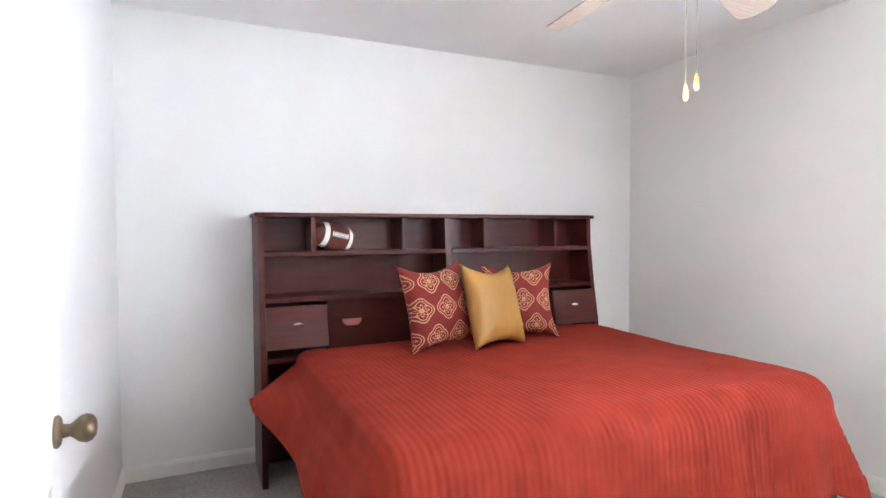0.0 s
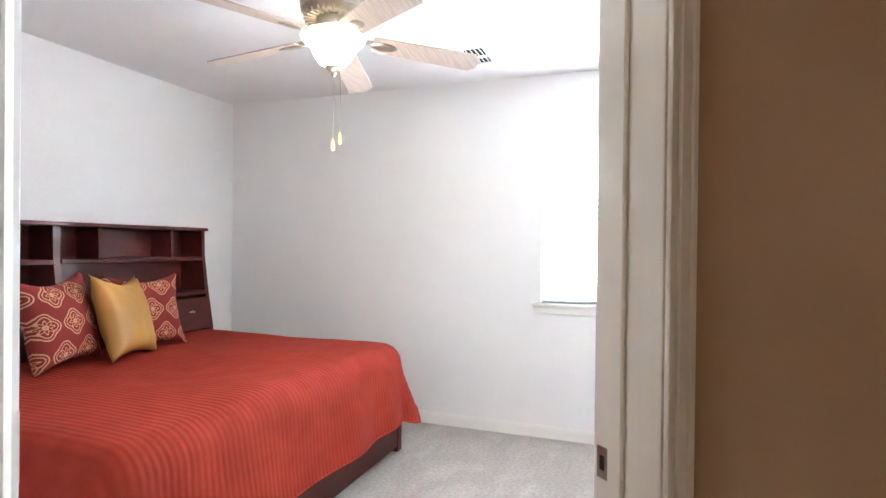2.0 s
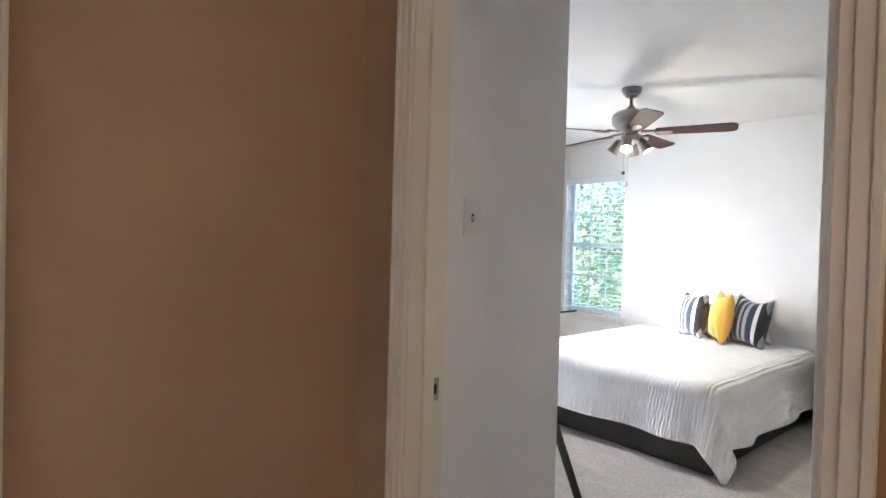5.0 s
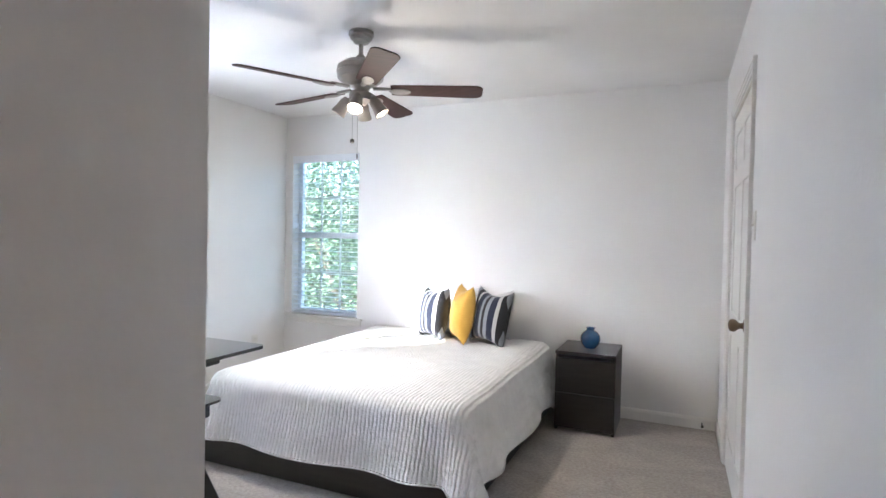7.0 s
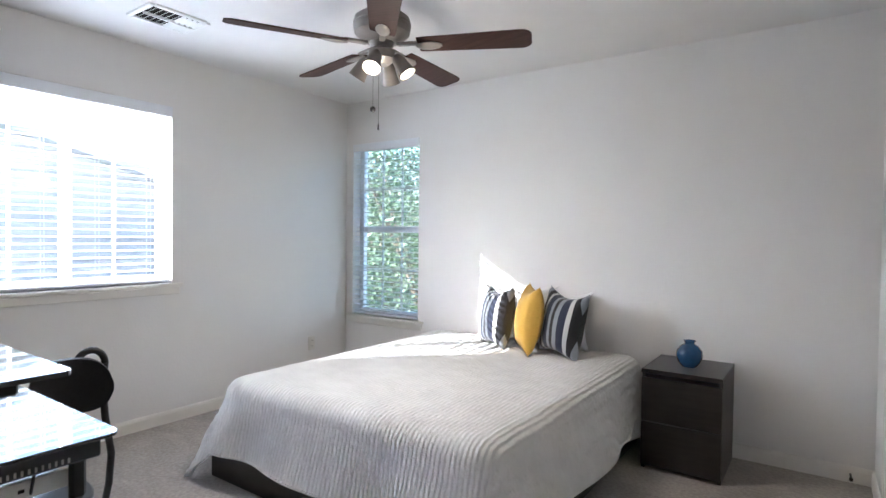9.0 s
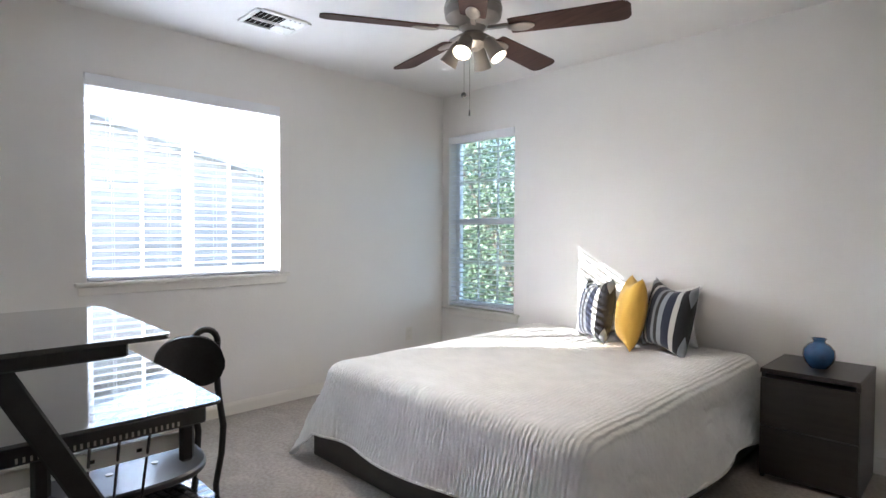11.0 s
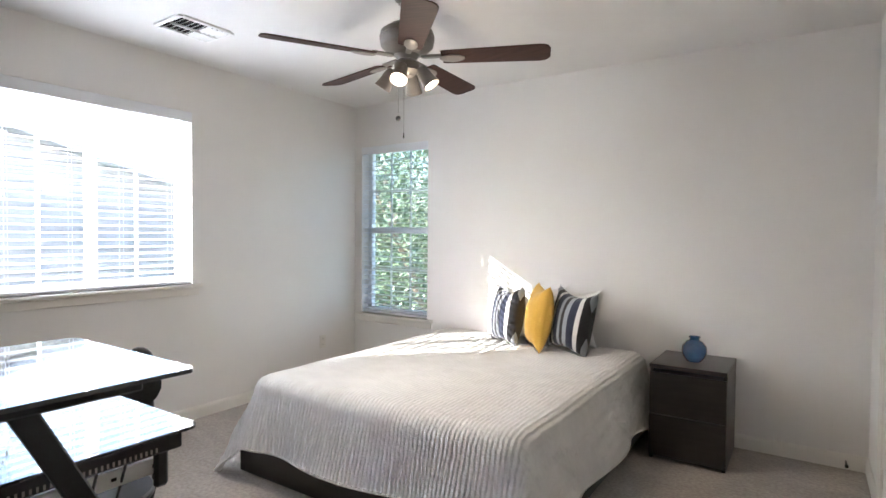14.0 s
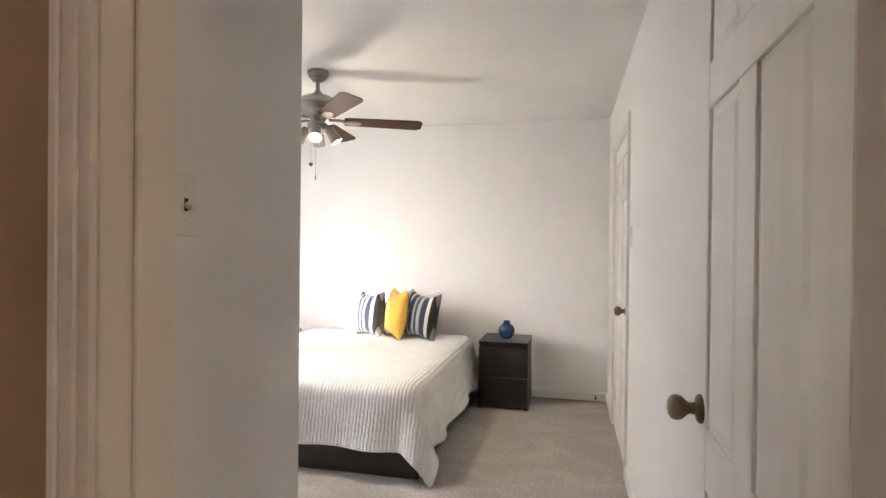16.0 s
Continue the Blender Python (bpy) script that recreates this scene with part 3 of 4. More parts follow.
outlet(pose(EX, 0.52, 0.332, 0, 0, 90), "ivory duplex wall outlet above the baseboard")
outlet(pose(EX, -4.226, 0.343, 0, 0, 90), "ivory duplex wall outlet near the corner")
sw = thing("light_switch", pose(1.056, -0.643, 1.40, 0, 0, 90), "ivory toggle light switch on the painted wall", "light switch")
part("cover_plate", cube((-0.036, 0, -0.06), (0.036, 0.006, 0.06), 0.002), IVORY, sw)
part("toggle_slot", cube((-0.005, 0.005, -0.012), (0.005, 0.0068, 0.012)), DARK, sw)
part("toggle", cube((-0.004, 0.004, -0.003), (0.004, 0.02, 0.008), 0.0015, pose(0, 0, 0, -25)), IVORY, sw)
for z in (-0.03, 0.03):
    bm = bmesh.new()
    rod(bm, (0, 0.005, z), (0, 0.007, z), 0.003, seg=8)
    part("screw", bm, IVORY, sw)
sw2 = thing("light_switch", pose(W2, -2.90, 1.39, 0, 0, -90), "white light switch beside the closet door", "light switch")
part("cover_plate", cube((-0.036, 0, -0.06), (0.036, 0.006, 0.06), 0.002), IVORY, sw2)
part("toggle", cube((-0.004, 0.004, -0.003), (0.004, 0.018, 0.008), 0.0015), IVORY, sw2)


def vent(x, y, lx, ly, rz):
    root = thing("ceiling_vent", pose(x, y, H, 0, 0, rz), "white painted steel ceiling air vent", "vent", "ceiling vents")
    part("backing", cube((-lx / 2 + 0.02, -ly / 2 + 0.02, -0.004), (lx / 2 - 0.02, ly / 2 - 0.02, -0.001)), DARK, root)
    bm = bmesh.new()
    for a in (-1, 1):
        box(bm, (-lx / 2, a * ly / 2 - 0.014, -0.012), (lx / 2, a * ly / 2 + 0.014, 0), 0.003)
        box(bm, (a * lx / 2 - 0.014, -ly / 2 + 0.014, -0.012), (a * lx / 2 + 0.014, ly / 2 - 0.014, 0), 0.003)
    part("frame", bm, WHITE, root)
    n = 9
    for k in range(n):
        yy = -ly / 2 + 0.03 + (ly - 0.06) * k / (n - 1)
        part("slat", cube((-lx / 2 + 0.014, -0.011, -0.001), (lx / 2 - 0.014, 0.011, 0.001), 0, pose(0, yy, -0.012, 40 if k < n // 2 else -40)), WHITE, root)
    part("divider", cube((-0.004, -ly / 2 + 0.014, -0.02), (0.004, ly / 2 - 0.014, -0.006)), WHITE, root)


vent(3.28, 1.60, 0.29, 0.28, 0)
vent(3.22, -2.69, 0.25, 0.31, 0)


# ---- ceiling fans ----
def blade(length, root_w, tip_w, square):
    pts = []
    x0 = 0.0
    pts += [(x0, -root_w / 2), (x0 + 0.02, -root_w / 2 - 0.004)]
    if square:
        pts += [(length - 0.03, -tip_w / 2), (length, -tip_w / 2 + 0.035), (length, tip_w / 2 - 0.035), (length - 0.03, tip_w / 2)]
    else:
        pts += [(length - 0.05, -tip_w / 2)]
        pts += [(length - 0.05 + 0.05 * math.sin(a), -(tip_w / 2) * math.cos(a) ** 0.6 if a < 1.57 else 0) for a in (0.4, 0.8, 1.2)]
        pts += [(length - 0.05 + 0.05 * math.sin(a), (tip_w / 2) * math.cos(a) ** 0.6) for a in (1.2, 0.8, 0.4)]
        pts += [(length - 0.05, tip_w / 2)]
    pts += [(x0 + 0.02, root_w / 2 + 0.004), (x0, root_w / 2)]
    return pts


def fan_blades(root, zb, first, length, mat, iron, square, r0, pitch, droop):
    for k in range(5):
        a = first + 72 * k
        m = pose(0, 0, zb, 0, 0, a) @ pose(r0, 0, 0, pitch, droop)
        b = part("blade", prism(blade(length, 0.105, 0.14, square), -0.003, 0.003, m, 0.0012), mat, root)
        m3 = pose(0, 0, zb, 0, 0, a)
        bm = bmesh.new()
        box(bm, (0.07, -0.014, -0.002), (r0 + 0.01, 0.014, 0.012), 0.004, m3)
        bmesh.ops.create_uvsphere(bm, u_segments=14, v_segments=8, radius=1, matrix=m3 @ pose(r0 + 0.05, 0, -0.008, pitch, droop) @ Matrix.Diagonal((0.062, 0.032, 0.008, 1)))
        br = part("blade_iron", bm, iron, root)


fan1 = thing("ceiling_fan", pose(2.165, 1.85, H), "ceiling fan with whitewashed blades and lit frosted bowl", "ceiling fan")
part("canopy", lathe(bmesh.new(), [(0, 0), (0.075, 0), (0.075, -0.02), (0.06, -0.05), (0.03, -0.06), (0, -0.06)]), NICKEL, fan1)
part("motor_housing", lathe(bmesh.new(), [(0.03, -0.05), (0.09, -0.06), (0.135, -0.085), (0.145, -0.12), (0.14, -0.155), (0.115, -0.18), (0.0, -0.182)], 40), NICKEL, fan1, "aged nickel motor housing")
for k in range(24):
    part("vent_fin", cube((0.085, -0.003, -0.193), (0.128, 0.003, -0.17), 0.001, pose(0, 0, 0, 0, 0, 15 * k)), NICKEL, fan1)
part("switch_housing", lathe(bmesh.new(), [(0.0, -0.18), (0.075, -0.185), (0.075, -0.225), (0.05, -0.245), (0.05, -0.26), (0, -0.26)], 32), NICKEL, fan1)
part("glass_bowl", lathe(bmesh.new(), [(0.055, -0.245), (0.135, -0.255), (0.14, -0.265), (0.125, -0.285), (0.098, -0.31), (0.085, -0.34), (0.06, -0.375), (0.03, -0.39), (0.0, -0.392)], 40), SHADE, fan1, "lit frosted glass bowl shade")
part("finial", lathe(bmesh.new(), [(0, -0.386), (0.035, -0.388), (0.028, -0.4), (0.01, -0.41), (0.012, -0.418), (0.005, -0.43), (0, -0.432)], 16), NICKEL, fan1)
fan_blades(fan1, -0.272, -54, 0.49, BLADE1, NICKEL, True, 0.17, -12, 4)
lamp("fan_bowl_light", "POINT", 1.3, pose(2.165, 1.83, H - 0.80), (1, 0.9, 0.76), radius=0.04)
for dx, dy, zb in ((0.059, 0.0, -0.69), (0.039, 0.024, -0.72)):
    bm = bmesh.new()
    rod(bm, (dx, dy, -0.25), (dx, dy, zb + 0.03), 0.0012, seg=5)
    ch = part("pull_chain", bm, NICKEL, fan1)
    part("wooden_bob", lathe(bmesh.new(), [(0, 0.03), (0.004, 0.03), (0.008, 0.008), (0.008, -0.012), (0.005, -0.02), (0, -0.02)], 12, Matrix.Translation((dx, dy, zb))), WOODBOB, ch, "turned oak pull bob")

F2 = (1.92, -2.975)
fan2 = thing("ceiling_fan", pose(F2[0], F2[1], H), "pewter ceiling fan with dark walnut blades, four lit spotlights", "ceiling fan")
part("canopy", lathe(bmesh.new(), [(0, 0), (0.068, 0), (0.07, -0.02), (0.062, -0.026), (0.06, -0.04), (0.045, -0.048), (0.042, -0.06), (0.02, -0.07), (0, -0.07)], 32), SILVER, fan2)
part("downrod", lathe(bmesh.new(), [(0.0125, -0.06), (0.0125, -0.12), (0.03, -0.14), (0.045, -0.165), (0.0, -0.166)], 20), SILVER, fan2)
part("motor_housing", lathe(bmesh.new(), [(0.04, -0.15), (0.09, -0.165), (0.125, -0.19), (0.132, -0.215), (0.128, -0.22), (0.132, -0.226), (0.125, -0.26), (0.09, -0.29), (0.06, -0.30), (0, -0.30)], 40), SILVER, fan2, "pewter motor housing")
part("switch_housing", lathe(bmesh.new(), [(0, -0.29), (0.06, -0.3), (0.045, -0.325), (0.062, -0.34), (0.06, -0.375), (0.03, -0.40), (0, -0.40)], 32), SILVER, fan2)
fan_blades(fan2, -0.315, 60, 0.51, BLADE2, SILVER, False, 0.17, -12, 0)
for k, a in enumerate((20, 110, 200, 290)):
    d = Vector((math.cos(radians(a)), math.sin(radians(a)), 0))
    head = d * 0.075 + Vector((0, 0, -0.375))
    aim = (d * 0.55 + Vector((0, 0, -0.83))).normalized()
    m = Matrix.Translation(head) @ aim.to_track_quat("Z", "Y").to_matrix().to_4x4()
    sp = part("spotlight_head", lathe(bmesh.new(), [(0, -0.012), (0.02, -0.012), (0.03, 0.01), (0.034, 0.05), (0.042, 0.09), (0.039, 0.09), (0.031, 0.05), (0.0, 0.03)], 24, m), SILVER, fan2)
    part("bulb", lathe(bmesh.new(), [(0, 0.082), (0.024, 0.08), (0.036, 0.07), (0.03, 0.05), (0, 0.04)], 20, m), BULB, sp, "lit reflector bulb")
    bm = bmesh.new()
    rod(bm, d * 0.045 + Vector((0, 0, -0.36)), head, 0.009)
    part("spotlight_arm", bm, SILVER, sp)
lamp("fan_light_glow", "POINT", 1.3, pose(F2[0], F2[1], H - 0.74), (1, 0.82, 0.6), radius=0.08)
lamp("fan_spotlights", "SPOT", 3.2, pose(F2[0], F2[1], H - 0.72), (1, 0.82, 0.6), radius=0.05, cone=radians(165))
for dx, dy, zb, kind in ((0.035, 0.02, -0.60, 0), (0.005, 0.015, -0.685, 1)):
    bm = bmesh.new()
    rod(bm, (dx, dy, -0.36), (dx, dy, zb), 0.0012, seg=5)
    ch = part("pull_chain", bm, SILVER, fan2)
    if kind == 0:
        bm = bmesh.new()
        bmesh.ops.create_uvsphere(bm, u_segments=14, v_segments=8, radius=0.013, matrix=Matrix.Translation((dx, dy, zb)))
        part("pull_ball", bm, BLACK, ch, "small black pull ball")
    else:
        bm = bmesh.new()
        rod(bm, (dx, dy, zb - 0.012), (dx, dy, zb + 0.015), 0.004, 0.003)
        part("pull_weight", bm, BLACK, ch)


# ---- cloth ----
def drape(x0, x1, y0, y1, top, over, r, flare, wave, step=0.035, seed=0, sag=0.0, thick=0.008, head=1, fold=0.18, left=None, right=None):
    """A cover over the bed x0..x1, y0..y1 (foot at y0 if head is 1), hanging by over = (left, right, foot)."""
    W, L = x1 - x0, y1 - y0
    ol, orr, of = over
    ns, nt_ = int((W + ol + orr) / step), int((L + of) / step)
    bm = bmesh.new()
    grid = []
    for i in range(ns + 1):
        s = -ol + (W + ol + orr) * i / ns
        line = []
        for j in range(nt_ + 1):
            t = -of + (L + of) * j / nt_
            cx, cy = min(max(s, 0), W), max(t, 0)
            dx, dy = s - cx, t - cy
            d = math.hypot(dx, dy)
            if left and dx and dy:
                d = max(abs(dx), abs(dy)) + 0.15 * min(abs(dx), abs(dy))
            rr, fl = r, flare
            if left and dx < 0:
                k = abs(dx) / d
                rr = r + (left[0] - r) * k
                fl = flare + (left[1] + left[2] * max(0, cy / L - 0.55) / 0.45 - flare) * k
            if right and dx > 0:
                fl = flare + (right - flare) * abs(dx) / d
            n = noise.noise((s * 2.1 + seed, t * 2.1, seed)) * 0.012 + noise.noise((s * 7 + seed, t * 7, 3)) * 0.003
            z = top + n + sag * math.sin(math.pi * cx / W) * (0.4 + 0.6 * math.sin(math.pi * min(1, cy / L)))
            px, py = cx, cy
            if d > 1e-6:
                ux, uy = dx / math.hypot(dx, dy), dy / math.hypot(dx, dy)
                if d < math.pi / 2 * rr:
                    out, drop = rr * math.sin(d / rr), rr * (1 - math.cos(d / rr))
                else:
                    e = d - math.pi / 2 * rr
                    along = (s if abs(uy) > abs(ux) else t)
                    corner = min(abs(ux), abs(uy)) * 1.4
                    w = wave * math.sin(along * 11 + seed + 1.3 * math.sin(along * 4.1)) * min(1, e / 0.25)
                    out = rr + e * fl + w + corner * e * fold
                    drop = rr + e * math.sqrt(1 - fl * fl)
                px, py, z = cx + ux * out, cy + uy * out, z - drop
            z = max(z, 0.012)
            line.append(bm.verts.new((x0 + px, (y0 + py) if head == 1 else (y1 - py), z)))
        grid.append(line)
    for i in range(ns):
        for j in range(nt_):
            bm.faces.new((grid[i][j], grid[i + 1][j], grid[i + 1][j + 1], grid[i][j + 1]))
    edge = [v.co.copy() for v in grid[0][::-1]] + [line[0].co.copy() for line in grid[1:-1]] + [v.co.copy() for v in grid[-1]]
    bmesh.ops.recalc_face_normals(bm, faces=bm.faces)
    bmesh.ops.solidify(bm, geom=list(bm.faces), thickness=thick)
    return bm, edge


def cushion(name, m, w, h, t, mat, label, seed=0, group=""):
    n = 22
    bm = bmesh.new()
    sheets = []
    for s in (-1, 1):
        g = []
        for i in range(n + 1):
            u = -1 + 2 * i / n
            row = []
            for j in range(n + 1):
                v = -1 + 2 * j / n
                edge = (i in (0, n)) or (j in (0, n))
                if s == 1 and edge:
                    row.append(sheets[0][i][j])
                    continue
                x = w / 2 * u * (1 - 0.19 * (1 - v * v) * abs(u) ** 1.5)
                z = h / 2 * v * (1 - 0.17 * (1 - u * u) * abs(v) ** 1.5)
                if v > 0:
                    z -= 0.05 * h * (1 - u * u) * v
                th = t / 2 * (max(0, (1 - u * u) * (1 - v * v))) ** 0.42
                wr = noise.noise((x * 9 + seed, z * 9, s * 3 + seed)) * 0.006 + noise.noise((x * 22 + seed, z * 16, seed)) * 0.003
                row.append(bm.verts.new((x, s * (th + (wr if not edge else 0)), z + h / 2)))
            g.append(row)
        sheets.append(g)
        for i in range(n):
            for j in range(n):
                q = (g[i][j], g[i + 1][j], g[i + 1][j + 1], g[i][j + 1])
                bm.faces.new(q if s == 1 else q[::-1])
    ob = mesh_object(name, bm, mat, 80)
    ob.matrix_world = m
    return tagged(ob, label, "pillow", group)


# ---- first bedroom: bookcase bed ----
HX0, HX1, HF, HB = 1.06, 3.17, 3.46, N1 - 0.016
hb = thing("bookcase_headboard", pose(0, 0, 0), "dark cherry bookcase headboard with open shelves and drawers", "headboard")
SIDE = [(HB, 0.0), (HF - 0.03, 0.0), (HF - 0.045, 0.45), (HF - 0.035, 0.70), (HF + 0.01, 0.95), (HF + 0.045, 1.2), (HF + 0.05, 1.37), (HB, 1.37)]


def side_board(x0, x1, z0=0.0, back=0.0):
    bm = bmesh.new()
    pts = [(y + back if y < HB - 0.01 else y, z) for y, z in SIDE if z >= z0]
    if z0 > 0:
        pts = [(HB, z0), (HF + back + (0.045 if z0 > 1.1 else 0.0), z0)] + [p for p in pts if p[1] > z0]
    a = [bm.verts.new((x0, y, z)) for y, z in pts]
    b = [bm.verts.new((x1, y, z)) for y, z in pts]
    bm.faces.new(a)
    bm.faces.new(b[::-1])
    for i in range(len(pts)):
        j = (i + 1) % len(pts)
        bm.faces.new((a[i], a[j], b[j], b[i]))
    return bm


HM = 2.125
part("side_panel", side_board(HX0, HX0 + 0.03), CHERRY, hb)
part("side_panel", side_board(HX1 - 0.03, HX1), CHERRY, hb)
part("middle_panel", side_board(HM - 0.018, HM + 0.018), CHERRY, hb)
part("top_board", cube((HX0 - 0.012, HF + 0.025, 1.37), (HX1 + 0.012, HB, 1.392), 0.004), CHERRY, hb)
part("back_panel", cube((HX0 + 0.03, HB - 0.1, 0.02), (HX1 - 0.03, HB - 0.08, 1.37)), CHERRY, hb)
part("shelf", cube((HX0 + 0.03, HF + 0.03, 1.165), (HM - 0.018, HB - 0.1, 1.19), 0.003), CHERRY, hb)
part("shelf", cube((HM + 0.018, HF + 0.03, 1.165), (HX1 - 0.03, HB - 0.1, 1.19), 0.003), CHERRY, hb)
part("shelf", cube((HX0 + 0.03, HF + 0.0, 0.93), (HM - 0.018, HB - 0.1, 0.957), 0.003), CHERRY, hb)
part("shelf", cube((HM + 0.018, HF + 0.0, 0.93), (HX1 - 0.03, HB - 0.1, 0.957), 0.003), CHERRY, hb)
part("lower_shelf", cube((HX0 + 0.03, HF, 0.62), (HX1 - 0.03, HB - 0.1, 0.645), 0.003), CHERRY, hb)
for x in (1.335, 1.845, 2.37, 2.885):
    part("divider", side_board(x, x + 0.022, 1.19, 0.01), CHERRY, hb)
for x0, x1 in ((HX0 + 0.032, 1.40), (2.83, HX1 - 0.032)):
    bm = bmesh.new()
    prof = [(HF - 0.03, 0.70), (HF - 0.018, 0.76), (HF + 0.002, 0.83), (HF + 0.008, 0.91)]
    fr = [[bm.verts.new((x, y - 0.014, z)) for y, z in prof] for x in (x0, x1)]
    bk = [[bm.verts.new((x, HB - 0.12, z)) for y, z in prof] for x in (x0, x1)]
    for i in range(3):
        bm.faces.new((fr[0][i], fr[1][i], fr[1][i + 1], fr[0][i + 1]))
        bm.faces.new((bk[0][i], bk[0][i + 1], bk[1][i + 1], bk[1][i]))
        bm.faces.new((fr[0][i], fr[0][i + 1], bk[0][i + 1], bk[0][i]))
        bm.faces.new((fr[1][i], bk[1][i], bk[1][i + 1], fr[1][i + 1]))
    bm.faces.new((fr[0][3], fr[1][3], bk[1][3], bk[0][3]))
    bm.faces.new((fr[0][0], bk[0][0], bk[1][0], fr[1][0]))
    dr = part("drawer", bm, CHERRY, hb, "curved drawer front", 50)
    bm = bmesh.new()
    bmesh.ops.create_uvsphere(bm, u_segments=16, v_segments=8, radius=1, matrix=Matrix.Translation(((x0 + x1) / 2, HF - 0.03, 0.82)) @ Matrix.Diagonal((0.028, 0.012, 0.012, 1)))
    part("handle", bm, material("bright_chrome", (0.75, 0.74, 0.72), 0.15, 1.0) if x0 < 2 else bpy.data.materials["bright_chrome"], dr, "oval chrome handle")
for x0, x1 in ((1.41, HM - 0.02), (HM + 0.02, 2.82)):
    dp = part("drop_panel", cube((x0, HF + 0.06, 0.65), (x1, HF + 0.08, 0.925), 0.003), CHERRY, hb)
    xm = 1.545 if x0 < 2 else 2.7
    bm = prism([(-0.055, 0.02), (0.055, 0.02), (0.05, 0.0), (0.03, -0.018), (-0.03, -0.018), (-0.05, 0.0)], 0, 0.014, pose(xm, HF + 0.06, 0.80, 90))
    part("cup_pull", bm, bpy.data.materials["bright_chrome"], dp, "chrome cup pull")

bed1 = thing("storage_bed", pose(0, 0, 0), "dark cherry platform bed with drawers under the mattress", "bed")
BX0, BX1, BY0, BY1 = 1.22, 3.08, 2.00, HF - 0.05
part("base", cube((BX0 + 0.02, BY0 + 0.03, 0.05), (BX1 - 0.0, BY1, 0.36), 0.005), CHERRY, bed1)
part("footboard", cube((BX0, BY0, 0.03), (BX1 + 0.16, BY0 + 0.03, 0.42), 0.006), CHERRY, bed1)
for x in (BX0, BX1 + 0.11):
    part("leg", cube((x, BY0 - 0.005, 0), (x + 0.055, BY0 + 0.05, 0.3), 0.004), CHERRY, bed1)
part("side_rail", cube((BX1, BY0 + 0.03, 0.12), (BX1 + 0.15, BY1, 0.3), 0.005), CHERRY, bed1)
for k in range(2):
    ya = BY0 + 0.06 + k * 0.66
    d = part("drawer", cube((BX0 + 0.008, ya, 0.08), (BX0 + 0.022, ya + 0.62, 0.34), 0.004), CHERRY, bed1)
    part("knob", cube((BX0 - 0.004, ya + 0.28, 0.2), (BX0 + 0.01, ya + 0.36, 0.215), 0.004), bpy.data.materials["bright_chrome"], d)
part("mattress", cube((BX0 + 0.03, BY0 + 0.03, 0.36), (BX1 - 0.0, BY1, 0.655), 0.05, seg=3), LINEN, bed1)
cover, edge = drape(BX0 + 0.07, BX1 + 0.0, BY0 + 0.06, BY1, 0.69, (0.37, 0.42, 0.52), 0.12, 0.12, 0.014, 0.03, 2.0, fold=0.02, left=(0.06, 0.4, 0.42), right=0.34)
q = mesh_object("quilt", cover, QUILT, 60)
part("hem", tube(bmesh.new(), edge, 0.006, 6), QUILT, q, "stitched quilt hem", 60)
tagged(q, "brick red channel-quilted bedspread draped over the bed", "quilt")
g1 = "pillows on the red bed"
cushion("throw_pillow", pose(2.43, 3.18, 0.69, -16, 0, -14), 0.44, 0.44, 0.16, MEDAL, "brick red pillow with cream medallion pattern", 5, g1)
cushion("throw_pillow", pose(2.21, 3.03, 0.69, -18, 4, 22), 0.42, 0.45, 0.17, GOLD, "plain gold satin throw pillow", 9, g1)
cushion("throw_pillow", pose(1.93, 3.12, 0.69, -14, -3, 14), 0.42, 0.46, 0.17, MEDAL, "brick red pillow with cream medallion pattern, foremost", 1, g1)

# football on the shelf
fb = thing("football", pose(1.475, HF + 0.16, 1.19 + 0.074, 0, 12, 18), "brown leather football with white laces and stripes", "football")
prof = [(0.001, -0.135)] + [(0.076 * math.cos(a) ** 0.75, 0.135 * math.sin(a)) for a in [radians(-80 + 8 * k) for k in range(21)]] + [(0.001, 0.135)]
part("ball", lathe(bmesh.new(), prof, 32, pose(0, 0, 0, 0, 90)), LEATHER, fb, "", 60)
for s in (-1, 1):
    zz = s * 0.075
    rr = lambda z: 0.076 * max(0, 1 - (z / 0.135) ** 2) ** 0.375 + 0.0008
    part("stripe", lathe(bmesh.new(), [(rr(zz - 0.013), zz - 0.013), (rr(zz) , zz), (rr(zz + 0.013), zz + 0.013)], 32, pose(0, 0, 0, 0, 90)), WHITE, fb, "white painted band", 60)
bm = bmesh.new()
box(bm, (-0.05, -0.079, 0.006), (0.05, -0.073, 0.011), 0.001)
for k in range(8):
    x = -0.045 + k * 0.0128
    box(bm, (x - 0.002, -0.080, -0.006), (x + 0.002, -0.070, 0.022), 0.001)
part("laces", bm, WHITE, fb, "white laces")


